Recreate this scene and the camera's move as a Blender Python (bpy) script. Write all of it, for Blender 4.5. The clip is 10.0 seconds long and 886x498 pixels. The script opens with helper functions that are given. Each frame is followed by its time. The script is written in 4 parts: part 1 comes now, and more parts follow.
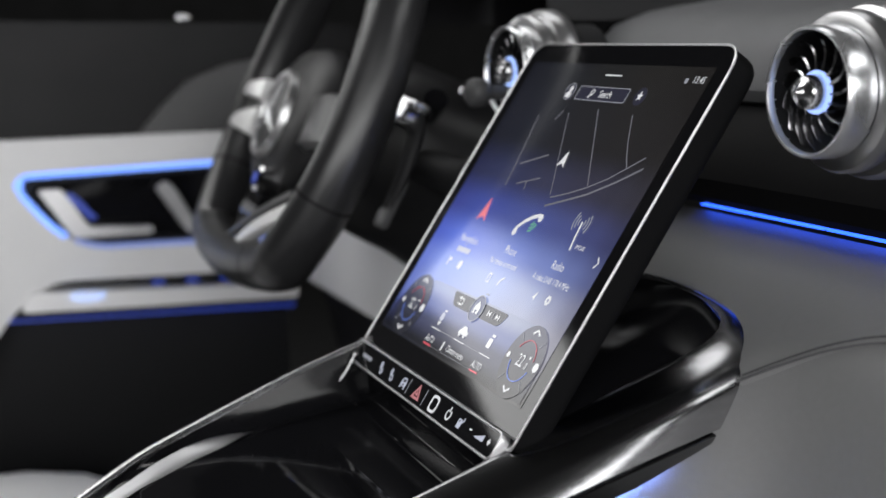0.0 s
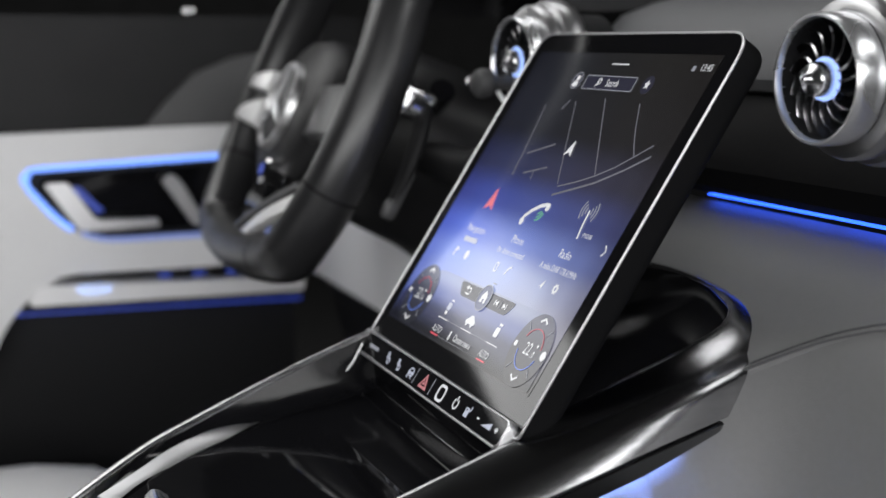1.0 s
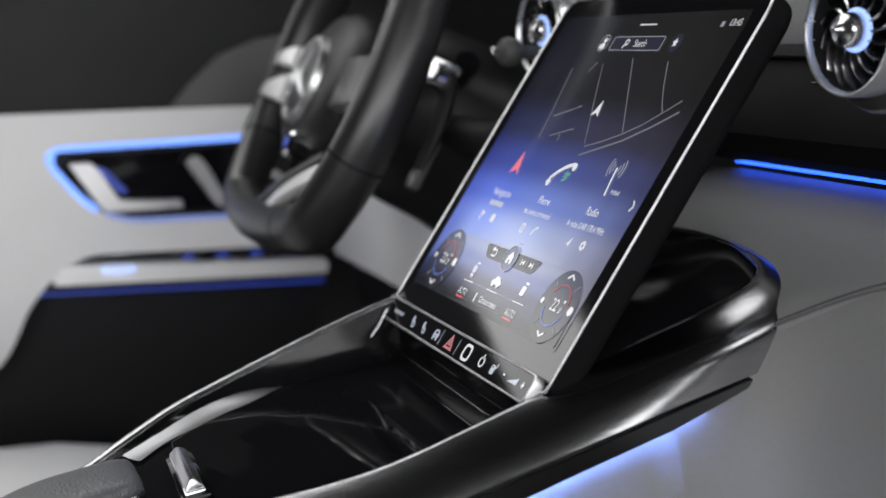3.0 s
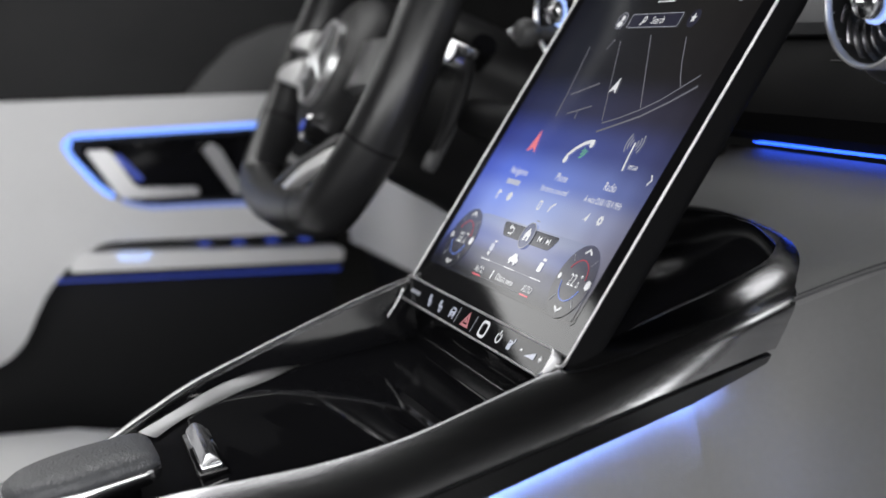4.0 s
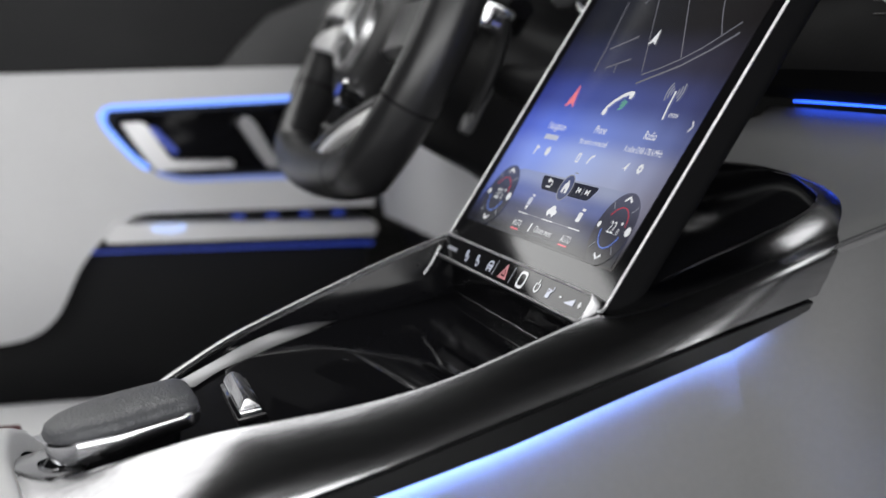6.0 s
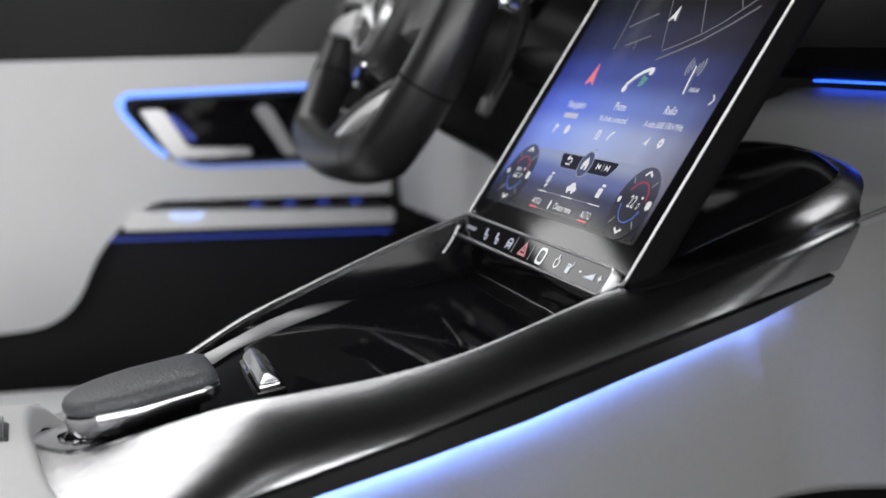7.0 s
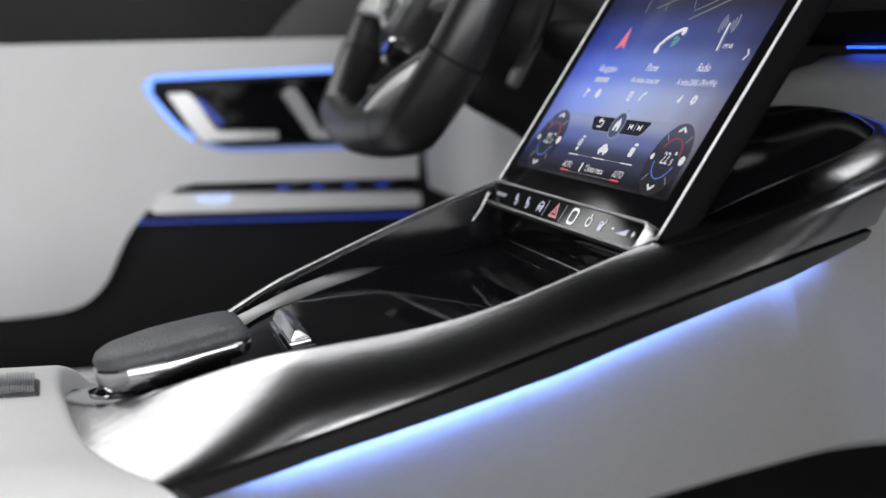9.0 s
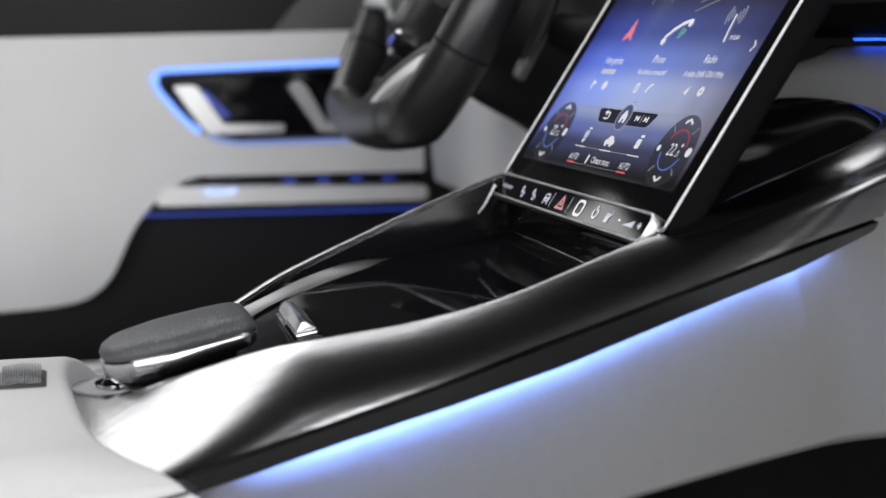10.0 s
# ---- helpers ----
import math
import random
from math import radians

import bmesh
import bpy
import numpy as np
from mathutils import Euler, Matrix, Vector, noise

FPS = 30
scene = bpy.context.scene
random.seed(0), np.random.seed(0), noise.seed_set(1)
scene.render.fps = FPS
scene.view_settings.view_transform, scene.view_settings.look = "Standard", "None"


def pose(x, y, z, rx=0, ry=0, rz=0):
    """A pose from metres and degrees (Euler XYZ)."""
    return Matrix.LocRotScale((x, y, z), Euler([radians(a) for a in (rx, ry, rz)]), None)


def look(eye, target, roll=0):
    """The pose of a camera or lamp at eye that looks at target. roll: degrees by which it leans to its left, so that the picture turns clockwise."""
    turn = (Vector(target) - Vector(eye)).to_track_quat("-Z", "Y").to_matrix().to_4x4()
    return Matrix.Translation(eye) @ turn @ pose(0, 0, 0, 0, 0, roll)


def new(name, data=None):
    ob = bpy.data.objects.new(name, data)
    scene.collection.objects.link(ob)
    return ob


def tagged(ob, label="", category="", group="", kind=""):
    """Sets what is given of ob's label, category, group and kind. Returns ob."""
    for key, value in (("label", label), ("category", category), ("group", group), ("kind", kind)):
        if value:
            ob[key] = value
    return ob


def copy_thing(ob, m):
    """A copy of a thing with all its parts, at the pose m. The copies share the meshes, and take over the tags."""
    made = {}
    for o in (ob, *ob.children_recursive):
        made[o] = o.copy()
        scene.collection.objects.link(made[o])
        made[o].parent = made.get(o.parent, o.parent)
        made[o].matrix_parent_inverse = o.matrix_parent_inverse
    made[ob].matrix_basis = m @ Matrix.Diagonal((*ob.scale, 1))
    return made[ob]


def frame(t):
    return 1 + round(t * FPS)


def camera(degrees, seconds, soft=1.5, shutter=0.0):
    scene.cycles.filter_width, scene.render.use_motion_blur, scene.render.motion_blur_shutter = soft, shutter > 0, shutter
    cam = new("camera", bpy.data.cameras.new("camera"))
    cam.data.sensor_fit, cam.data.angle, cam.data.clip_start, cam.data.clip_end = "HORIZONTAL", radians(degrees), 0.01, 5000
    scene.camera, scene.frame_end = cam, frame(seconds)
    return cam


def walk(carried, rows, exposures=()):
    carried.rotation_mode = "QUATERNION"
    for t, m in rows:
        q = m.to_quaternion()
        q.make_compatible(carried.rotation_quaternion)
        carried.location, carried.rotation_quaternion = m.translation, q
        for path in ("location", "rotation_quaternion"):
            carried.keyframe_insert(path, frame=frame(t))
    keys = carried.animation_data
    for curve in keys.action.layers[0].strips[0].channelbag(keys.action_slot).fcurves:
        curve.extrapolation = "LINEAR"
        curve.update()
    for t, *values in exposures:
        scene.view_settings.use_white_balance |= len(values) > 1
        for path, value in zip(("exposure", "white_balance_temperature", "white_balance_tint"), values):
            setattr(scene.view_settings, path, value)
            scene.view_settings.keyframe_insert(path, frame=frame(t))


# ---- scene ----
cam = camera(36.27, 10.0, soft=1.5)
cam.data.dof.use_dof = True
cam.data.dof.focus_distance = 0.655
cam.data.dof.aperture_fstop = 6.0
PATH = [
    (0.0, 0.6388, -0.2856, 0.6948, 81.32, 0.02, 69.22),
    (0.5, 0.6382, -0.2854, 0.6945, 81.19, 0.04, 69.33),
    (1.0, 0.6383, -0.2861, 0.6908, 81.19, 0.13, 69.45),
    (1.5, 0.6381, -0.2866, 0.6847, 81.33, 0.10, 69.62),
    (2.0, 0.6382, -0.2873, 0.6785, 81.40, 0.07, 69.86),
    (2.5, 0.6380, -0.2882, 0.6725, 81.46, 0.06, 70.08),
    (4.0, 0.6374, -0.2897, 0.6550, 81.47, 0.03, 70.99),
    (4.5, 0.6376, -0.2908, 0.6487, 81.49, 0.01, 71.30),
    (5.0, 0.6380, -0.2927, 0.6423, 81.50, -0.08, 71.60),
    (5.5, 0.6378, -0.2939, 0.6369, 81.44, -0.08, 71.90),
    (7.0, 0.6377, -0.2970, 0.6198, 81.38, -0.02, 72.87),
    (7.5, 0.6376, -0.2974, 0.6139, 81.41, 0.08, 73.19),
    (8.0, 0.6366, -0.2986, 0.6081, 81.45, 0.08, 73.43),
    (8.5, 0.6363, -0.2998, 0.6022, 81.55, 0.09, 73.64),
    (9.0, 0.6363, -0.3005, 0.5968, 81.67, 0.10, 73.85),
    (9.5, 0.6363, -0.3010, 0.5947, 81.63, 0.12, 73.98),
    (10.0, 0.6364, -0.3006, 0.5954, 81.44, 0.09, 74.11),
]
walk(cam, [(t, pose(x, y, z, rx, ry, rz)) for t, x, y, z, rx, ry, rz in PATH])

# ---------------------------------------------------------------- light
world = bpy.data.worlds.new("studio_world")
scene.world = world
world.use_nodes = True
world.node_tree.nodes["Background"].inputs[0].default_value = (0.75, 0.85, 1.0, 1)
world.node_tree.nodes["Background"].inputs[1].default_value = 0.028


def softbox(name, eye, target, sx, sy, watts, color=(1, 1, 1)):
    lamp = bpy.data.lights.new(name, "AREA")
    lamp.shape, lamp.size, lamp.size_y, lamp.energy, lamp.color = "RECTANGLE", sx, sy, watts, color
    ob = new(name, lamp)
    ob.matrix_world = look(eye, target)
    return ob


softbox("softbox_rear_left", (-1.60, -1.60, 2.70), (0.05, -0.25, 0.45), 2.2, 2.0, 45, (1.0, 0.995, 0.985))
softbox("softbox_driver_side", (-1.80, -0.30, 3.05), (0.05, -0.15, 0.47), 1.9, 1.4, 16)
softbox("softbox_front", (-0.95, 0.70, 2.85), (0.1, 0.0, 0.5), 0.7, 0.7, 4)
softbox("softbox_low_left", (-3.2, -1.65, 1.40), (0.1, -0.05, 0.52), 1.3, 0.6, 7)
softbox("softbox_front_right", (1.9, 1.9, 3.0), (0.1, 0.0, 0.5), 2.1, 0.9, 18)
softbox("softbox_passenger_low", (3.5, -0.5, 1.15), (0.0, -0.1, 0.50), 7.0, 1.4, 166)
softbox("softbox_passenger_side", (3.1, -2.1, 3.0), (0.0, -0.2, 0.45), 2.4, 1.5, 15)


# ---------------------------------------------------------------- materials
def material(name, color, rough=0.5, metal=0.0, coat=0.0, spread=0.06, grain=300.0, bump=0.0, bump_scale=600.0,
             voronoi=False, emit=None, power=0.0, spec=0.5, rough_spread=0.08, stretch=None):
    """A surface with colour and roughness varying at two scales and a fine relief."""
    m = bpy.data.materials.new(name)
    m.use_nodes = True
    nt = m.node_tree
    b = nt.nodes["Principled BSDF"]
    tc = nt.nodes.new("ShaderNodeTexCoord")
    mp = nt.nodes.new("ShaderNodeMapping")
    nt.links.new(tc.outputs["Object"], mp.inputs[0])
    if stretch:
        mp.inputs["Scale"].default_value = stretch
    fine, broad = nt.nodes.new("ShaderNodeTexNoise"), nt.nodes.new("ShaderNodeTexNoise")
    fine.inputs["Scale"].default_value, broad.inputs["Scale"].default_value = grain, 14.0
    fine.inputs["Detail"].default_value = 3.0
    add = nt.nodes.new("ShaderNodeMath")
    add.operation = "ADD"
    for n in (fine, broad):
        nt.links.new(mp.outputs[0], n.inputs["Vector"])
    nt.links.new(fine.outputs["Fac"], add.inputs[0])
    nt.links.new(broad.outputs["Fac"], add.inputs[1])
    ramp = nt.nodes.new("ShaderNodeMapRange")
    ramp.inputs["From Min"].default_value, ramp.inputs["From Max"].default_value = 0.6, 1.4
    ramp.inputs["To Min"].default_value, ramp.inputs["To Max"].default_value = 1 - spread, 1 + spread
    nt.links.new(add.outputs[0], ramp.inputs["Value"])
    mul = nt.nodes.new("ShaderNodeVectorMath")
    mul.operation = "SCALE"
    mul.inputs[0].default_value = color
    nt.links.new(ramp.outputs[0], mul.inputs["Scale"])
    nt.links.new(mul.outputs[0], b.inputs["Base Color"])
    rr = nt.nodes.new("ShaderNodeMapRange")
    rr.inputs["From Min"].default_value, rr.inputs["From Max"].default_value = 0.3, 0.7
    rr.inputs["To Min"].default_value = max(0.0, rough * (1 - rough_spread))
    rr.inputs["To Max"].default_value = min(1.0, rough * (1 + rough_spread))
    nt.links.new(broad.outputs["Fac"], rr.inputs["Value"])
    nt.links.new(rr.outputs[0], b.inputs["Roughness"])
    b.inputs["Metallic"].default_value = metal
    b.inputs["Coat Weight"].default_value = coat
    b.inputs["Coat Roughness"].default_value = 0.06
    b.inputs["Specular IOR Level"].default_value = spec
    if bump:
        h = fine
        out = "Fac"
        if voronoi:
            h = nt.nodes.new("ShaderNodeTexVoronoi")
            h.feature = "DISTANCE_TO_EDGE"
            h.inputs["Scale"].default_value = bump_scale
            warp = nt.nodes.new("ShaderNodeVectorMath")
            warp.operation = "MULTIPLY_ADD"
            warp.inputs[1].default_value = (0.0012, 0.0012, 0.0012)
            nt.links.new(fine.outputs["Color"], warp.inputs[0])
            nt.links.new(mp.outputs[0], warp.inputs[2])
            nt.links.new(warp.outputs[0], h.inputs["Vector"])
            out = "Distance"
        bp = nt.nodes.new("ShaderNodeBump")
        bp.inputs["Strength"].default_value = bump
        bp.inputs["Distance"].default_value = 0.0006
        nt.links.new(h.outputs[out], bp.inputs["Height"])
        nt.links.new(bp.outputs[0], b.inputs["Normal"])
    if emit:
        b.inputs["Emission Color"].default_value = (*emit, 1)
        b.inputs["Emission Strength"].default_value = power
    return m


LEATHER = material("grey_leather", (0.21, 0.21, 0.214), 0.5, spec=0.3, bump=0.25, bump_scale=900, voronoi=True, spread=0.04)
WHITE = material("white_leather", (0.78, 0.78, 0.78), 0.45, bump=0.2, bump_scale=800, voronoi=True, spread=0.03)
DOORGREY = material("door_grey_leather", (0.69, 0.69, 0.70), 0.5, bump=0.2, bump_scale=700, voronoi=True, spread=0.04)
BLACK_LEATHER = material("black_leather", (0.016, 0.016, 0.017), 0.32, bump=0.15, bump_scale=800, voronoi=True, spec=0.6)
PAD = material("pad_leather", (0.085, 0.087, 0.094), 0.38, bump=1.0, bump_scale=480, voronoi=True, spread=0.1)
GLOSS = material("piano_black", (0.006, 0.006, 0.007), 0.05, spread=0.1, spec=0.28)
MATT = material("matt_black_plastic", (0.010, 0.010, 0.011), 0.6, bump=0.2, spec=0.2)
METAL = material("dark_brushed_metal", (0.36, 0.36, 0.37), 0.21, metal=1.0, grain=260, spread=0.16, bump=0.10, rough_spread=0.25, stretch=(1.0, 0.03, 1.0))
SILVER = material("satin_silver", (0.55, 0.55, 0.56), 0.34, metal=1.0, spread=0.04)
CHROME = material("bright_chrome", (0.86, 0.86, 0.88), 0.10, metal=1.0, spread=0.02)
FRAME = material("screen_frame_silver", (0.46, 0.46, 0.47), 0.32, metal=1.0, spread=0.02)
GLASS = material("screen_glass", (0.006, 0.006, 0.007), 0.06, spread=0.02)
LED = material("blue_light_strip", (0.1, 0.15, 0.4), 0.4, emit=(0.022, 0.10, 1.0), power=3.6)
LED_SOFT = material("pale_blue_light_strip", (0.2, 0.3, 0.5), 0.4, emit=(0.19, 0.35, 1.0), power=88.0)
LEDBLUE = material("deep_blue_light", (0.05, 0.08, 0.3), 0.4, emit=(0.02, 0.06, 0.6), power=0.35)
BAND = material("deep_black_band", (0.005, 0.005, 0.0055), 0.7, bump=0.2, spec=0.08)
STUDIO = material("studio_black", (0.012, 0.012, 0.012), 0.9, spread=0.1)
CARPET = material("black_carpet", (0.012, 0.012, 0.013), 0.95, bump=0.6, grain=900)
THREAD = material("dark_grey_thread", (0.095, 0.095, 0.10), 0.7)


DASHTOP = material("dash_grey_leather", (0.11, 0.112, 0.118), 0.5, bump=0.3, bump_scale=800, voronoi=True)
TOPPAD = material("dark_grey_leather", (0.008, 0.008, 0.009), 0.5, spec=0.22, bump=0.35, bump_scale=800, voronoi=True)
VANE = material("dark_chrome_vane", (0.58, 0.58, 0.60), 0.22, metal=1.0)
SHROUD = material("black_satin_shroud", (0.012, 0.012, 0.013), 0.4, spec=0.3)
SAIL = material("dark_grey_plastic", (0.06, 0.06, 0.062), 0.4)
BRIGHT = material("bright_silver", (0.85, 0.86, 0.88), 0.28, metal=0.9)
SPOKE = material("bright_spoke_metal", (0.86, 0.86, 0.86), 0.35, metal=0.35)
EMBLEM = material("dark_emblem", (0.03, 0.03, 0.033), 0.35)
HUB = material("black_hub_leather", (0.013, 0.013, 0.014), 0.45, bump=0.2, bump_scale=800, voronoi=True, spec=0.3)
LED_DOOR = material("door_light_strip", (0.1, 0.15, 0.4), 0.4, emit=(0.17, 0.34, 1.0), power=1.7)
TRAY = material("tray_piano_black", (0.006, 0.006, 0.007), 0.12, spread=0.1, spec=0.22)
STRIP = material("black_satin_strip", (0.17, 0.17, 0.175), 0.2, metal=1.0, spread=0.05)
# emission standing in for the blue-white reflection on the door ledge
LEDGE_GLOW = material("painted_pale_glow", (0.2, 0.3, 0.5), 0.4, emit=(0.30, 0.48, 1.0), power=2.2)
LED_LOW = material("dim_light_strip", (0.2, 0.25, 0.4), 0.4, emit=(0.18, 0.24, 0.62), power=0.6)
LEDGE = material("pale_silver_ledge", (0.82, 0.82, 0.83), 0.42, metal=0.35, spread=0.03)
LED_VENT = material("vent_light_ring", (0.1, 0.15, 0.4), 0.4, emit=(0.36, 0.52, 1.0), power=1.3)


# ---------------------------------------------------------------- mesh helpers
def part(name, bm, mat, parent=None, label="", sharp=35, smooth=True):
    bmesh.ops.recalc_face_normals(bm, faces=bm.faces)
    me = bpy.data.meshes.new(name)
    bm.to_mesh(me)
    bm.free()
    if smooth:
        me.polygons.foreach_set("use_smooth", [True] * len(me.polygons))
        me.set_sharp_from_angle(angle=radians(sharp))
    me.materials.append(mat)
    ob = new(name, me)
    if parent:
        ob.parent = parent
    if label:
        ob["label"] = label
    return ob


def thing(name, label, category, m=None, group="", kind=""):
    ob = new(name)
    ob.empty_display_size = 0.02
    if m is not None:
        ob.matrix_world = m
    return tagged(ob, label, category, group, kind)


def grid(rows, closed_v=False, closed_u=False, bm=None):
    """A sheet through rows of points (all of one length)."""
    bm = bm or bmesh.new()
    vs = [[bm.verts.new(p) for p in r] for r in rows]
    nu, nv = len(vs), len(vs[0])
    for i in range(nu if closed_u else nu - 1):
        for j in range(nv if closed_v else nv - 1):
            a, b = vs[i], vs[(i + 1) % nu]
            bm.faces.new((a[j], a[(j + 1) % nv], b[(j + 1) % nv], b[j]))
    return bm


def spline(pts, n):
    """n+1 points of a Catmull-Rom curve through pts."""
    P = [Vector(p) for p in pts]
    P = [2 * P[0] - P[1]] + P + [2 * P[-1] - P[-2]]
    out = []
    m = len(P) - 3
    for k in range(n + 1):
        u = k / n * m
        i = min(int(u), m - 1)
        t = u - i
        a, b, c, d = P[i:i + 4]
        out.append(0.5 * ((2 * b) + (c - a) * t + (2 * a - 5 * b + 4 * c - d) * t * t + (3 * b - a - 3 * c + d) * t ** 3))
    return out


def tube(pts, radius, seg=10, closed=False, bm=None, flat=1.0, up=Vector((0, 0, 1)), caps=True):
    """A round bar along pts. radius: a number, or one for each point."""
    P = [Vector(p) for p in pts]
    n = len(P)
    rows = []
    for i, p in enumerate(P):
        if closed:
            d = P[(i + 1) % n] - P[i - 1]
        else:
            d = P[min(i + 1, n - 1)] - P[max(i - 1, 0)]
        d.normalize()
        a = d.cross(up)
        if a.length < 1e-4:
            a = d.cross(Vector((0, 1, 0.1)))
        a.normalize()
        b = a.cross(d)
        r = radius[i] if isinstance(radius, (list, tuple)) else radius
        rows.append([p + r * (math.cos(t) * a + flat * math.sin(t) * b) for t in (2 * math.pi * k / seg for k in range(seg))])
    bm = grid(rows, closed_v=True, closed_u=closed, bm=bm)
    if not closed and caps:
        bm.verts.ensure_lookup_table()
        total = len(bm.verts)
        start = total - n * seg
        bm.faces.new([bm.verts[start + k] for k in range(seg)])
        bm.faces.new([bm.verts[total - seg + k] for k in range(seg)])
    return bm


def box(sx, sy, sz, at=(0, 0, 0), bevel=0.0, seg=2, bm=None, turn=None):
    b = bmesh.new()
    bmesh.ops.create_cube(b, size=1.0)
    bmesh.ops.scale(b, vec=(sx, sy, sz), verts=b.verts)
    if bevel:
        bmesh.ops.bevel(b, geom=b.edges[:], offset=bevel, segments=seg, profile=0.5, affect="EDGES")
    if turn is not None:
        bmesh.ops.transform(b, matrix=turn, verts=b.verts)
    bmesh.ops.translate(b, vec=at, verts=b.verts)
    return join(bm, b)


def join(bm, extra):
    if bm is None:
        return extra
    me = bpy.data.meshes.new("tmp")
    extra.to_mesh(me)
    extra.free()
    bm.from_mesh(me)
    bpy.data.meshes.remove(me)
    return bm


def rounded(points, radius, seg=6):
    """A closed outline in 2D with its corners rounded; radius: a number or one for each corner."""
    out = []
    n = len(points)
    for i in range(n):
        p, a, b = Vector(points[i]), Vector(points[i - 1]), Vector(points[(i + 1) % n])
        r = radius[i] if isinstance(radius, (list, tuple)) else radius
        if r <= 0:
            out.append(p)
            continue
        da, db = (a - p), (b - p)
        r = min(r, da.length * 0.49, db.length * 0.49)
        pa, pb = p + da.normalized() * r, p + db.normalized() * r
        for k in range(seg + 1):
            t = k / seg
            out.append((1 - t) ** 2 * pa + 2 * t * (1 - t) * p + t * t * pb)
    return out


def plate(outline, depth0, depth1, axes=("x", "z", "y"), holes=(), bevel=0.0, bm=None, seg=2):
    """A flat outline (2D, along axes[0] and axes[1]) extruded along axes[2] from depth0 (its front, bevelled) to depth1."""
    b = bmesh.new()
    ix = ["xyz".index(a) for a in axes]

    def at(p, d):
        v = [0, 0, 0]
        v[ix[0]], v[ix[1]], v[ix[2]] = p[0], p[1], d
        return v
    edges = []
    for loop in (outline, *holes):
        vs = [b.verts.new(at(p, depth0)) for p in loop]
        edges += [b.edges.new((vs[i - 1], vs[i])) for i in range(len(vs))]
    if holes:
        bmesh.ops.triangle_fill(b, edges=edges, use_beauty=True)
    else:
        b.faces.new(b.verts[:])
    front = b.faces[:]
    rim = list(edges)
    back = bmesh.ops.extrude_face_region(b, geom=front)
    bv = [v for v in back["geom"] if isinstance(v, bmesh.types.BMVert)]
    for v in bv:
        v.co[ix[2]] = depth1
    if bevel:
        rim = [e for e in b.edges if e.is_valid and all(abs(v.co[ix[2]] - depth0) < 1e-9 for v in e.verts)
               and len(e.link_faces) == 2 and e.calc_face_angle(0) > 0.8]
        bmesh.ops.bevel(b, geom=rim, offset=bevel, segments=seg, profile=0.5, affect="EDGES")
    return join(bm, b)


def revolve(profile, seg=48, axis="y", at=(0, 0, 0), bm=None, arc=(0, 2 * math.pi)):
    """Turns (radius, depth) pairs round the axis."""
    full = abs(arc[1] - arc[0] - 2 * math.pi) < 1e-6
    rows = []
    for k in range(seg if full else seg + 1):
        t = arc[0] + (arc[1] - arc[0]) * k / seg
        rows.append([(at[0] + r * math.cos(t), at[1] + d, at[2] + r * math.sin(t)) for r, d in profile])
    b = grid(rows, closed_u=full)
    bmesh.ops.remove_doubles(b, verts=b.verts, dist=1e-6)
    return join(bm, b)


def lerp(xs, ys, x):
    return float(np.interp(x, xs, ys))


# ---------------------------------------------------------------- studio
floor = part("floor", box(12, 12, 0.1, (0, 0, -0.35)), STUDIO)
tagged(floor, "matt black studio floor under the car", "floor", kind="structure")
for nm, bm in (("wall_north", box(12, 0.1, 5, (0, 6, 2.2))), ("wall_south", box(12, 0.1, 5, (0, -6, 2.2))),
               ("wall_west", box(0.1, 11.9, 5, (-6, 0, 2.2))), ("wall_east", box(0.1, 11.9, 5, (6, 0, 2.2)))):
    tagged(part(nm, bm, STUDIO), "matt black studio wall", "wall", kind="structure")
tagged(part("ceiling", box(12, 12, 0.1, (0, 0, 4.75)), STUDIO), "matt black studio ceiling", "ceiling", kind="structure")
tagged(part("car_floor", box(1.5, 2.2, 0.05, (0, -0.3, 0.1), 0.01), CARPET), "black carpeted floor of the car", "floor", kind="structure")

# ---------------------------------------------------------------- centre console
console = thing("center_console", "dark metal boat-shaped centre console with a piano black tray", "console")

# inner rim and lower seam of the flank, from the rear round the front to the other rear end
RIM = [(0.020, -0.302, 0.4435), (0.046, -0.288, 0.4455), (0.064, -0.272, 0.4515), (0.084, -0.248, 0.4635), (0.096, -0.220, 0.4735), (0.101, -0.193, 0.478),
       (0.105, -0.160, 0.483), (0.109, -0.125, 0.4915), (0.110, -0.085, 0.5055), (0.107, -0.040, 0.5210), (0.105, 0.0, 0.5360),
       (0.103, 0.035, 0.5480), (0.097, 0.061, 0.5565), (0.074, 0.079, 0.5620), (0.036, 0.084, 0.5665), (0.0, 0.085, 0.5680),
       (-0.035, 0.084, 0.5665), (-0.072, 0.080, 0.561), (-0.096, 0.062, 0.5535), (-0.104, 0.030, 0.5455), (-0.106, -0.010, 0.5345), (-0.105, -0.050, 0.5235),
       (-0.103, -0.086, 0.5115), (-0.101, -0.119, 0.4985), (-0.100, -0.152, 0.4842), (-0.097, -0.184, 0.4702), (-0.092, -0.212, 0.455), (-0.085, -0.25, 0.434), (-0.07, -0.302, 0.42)]
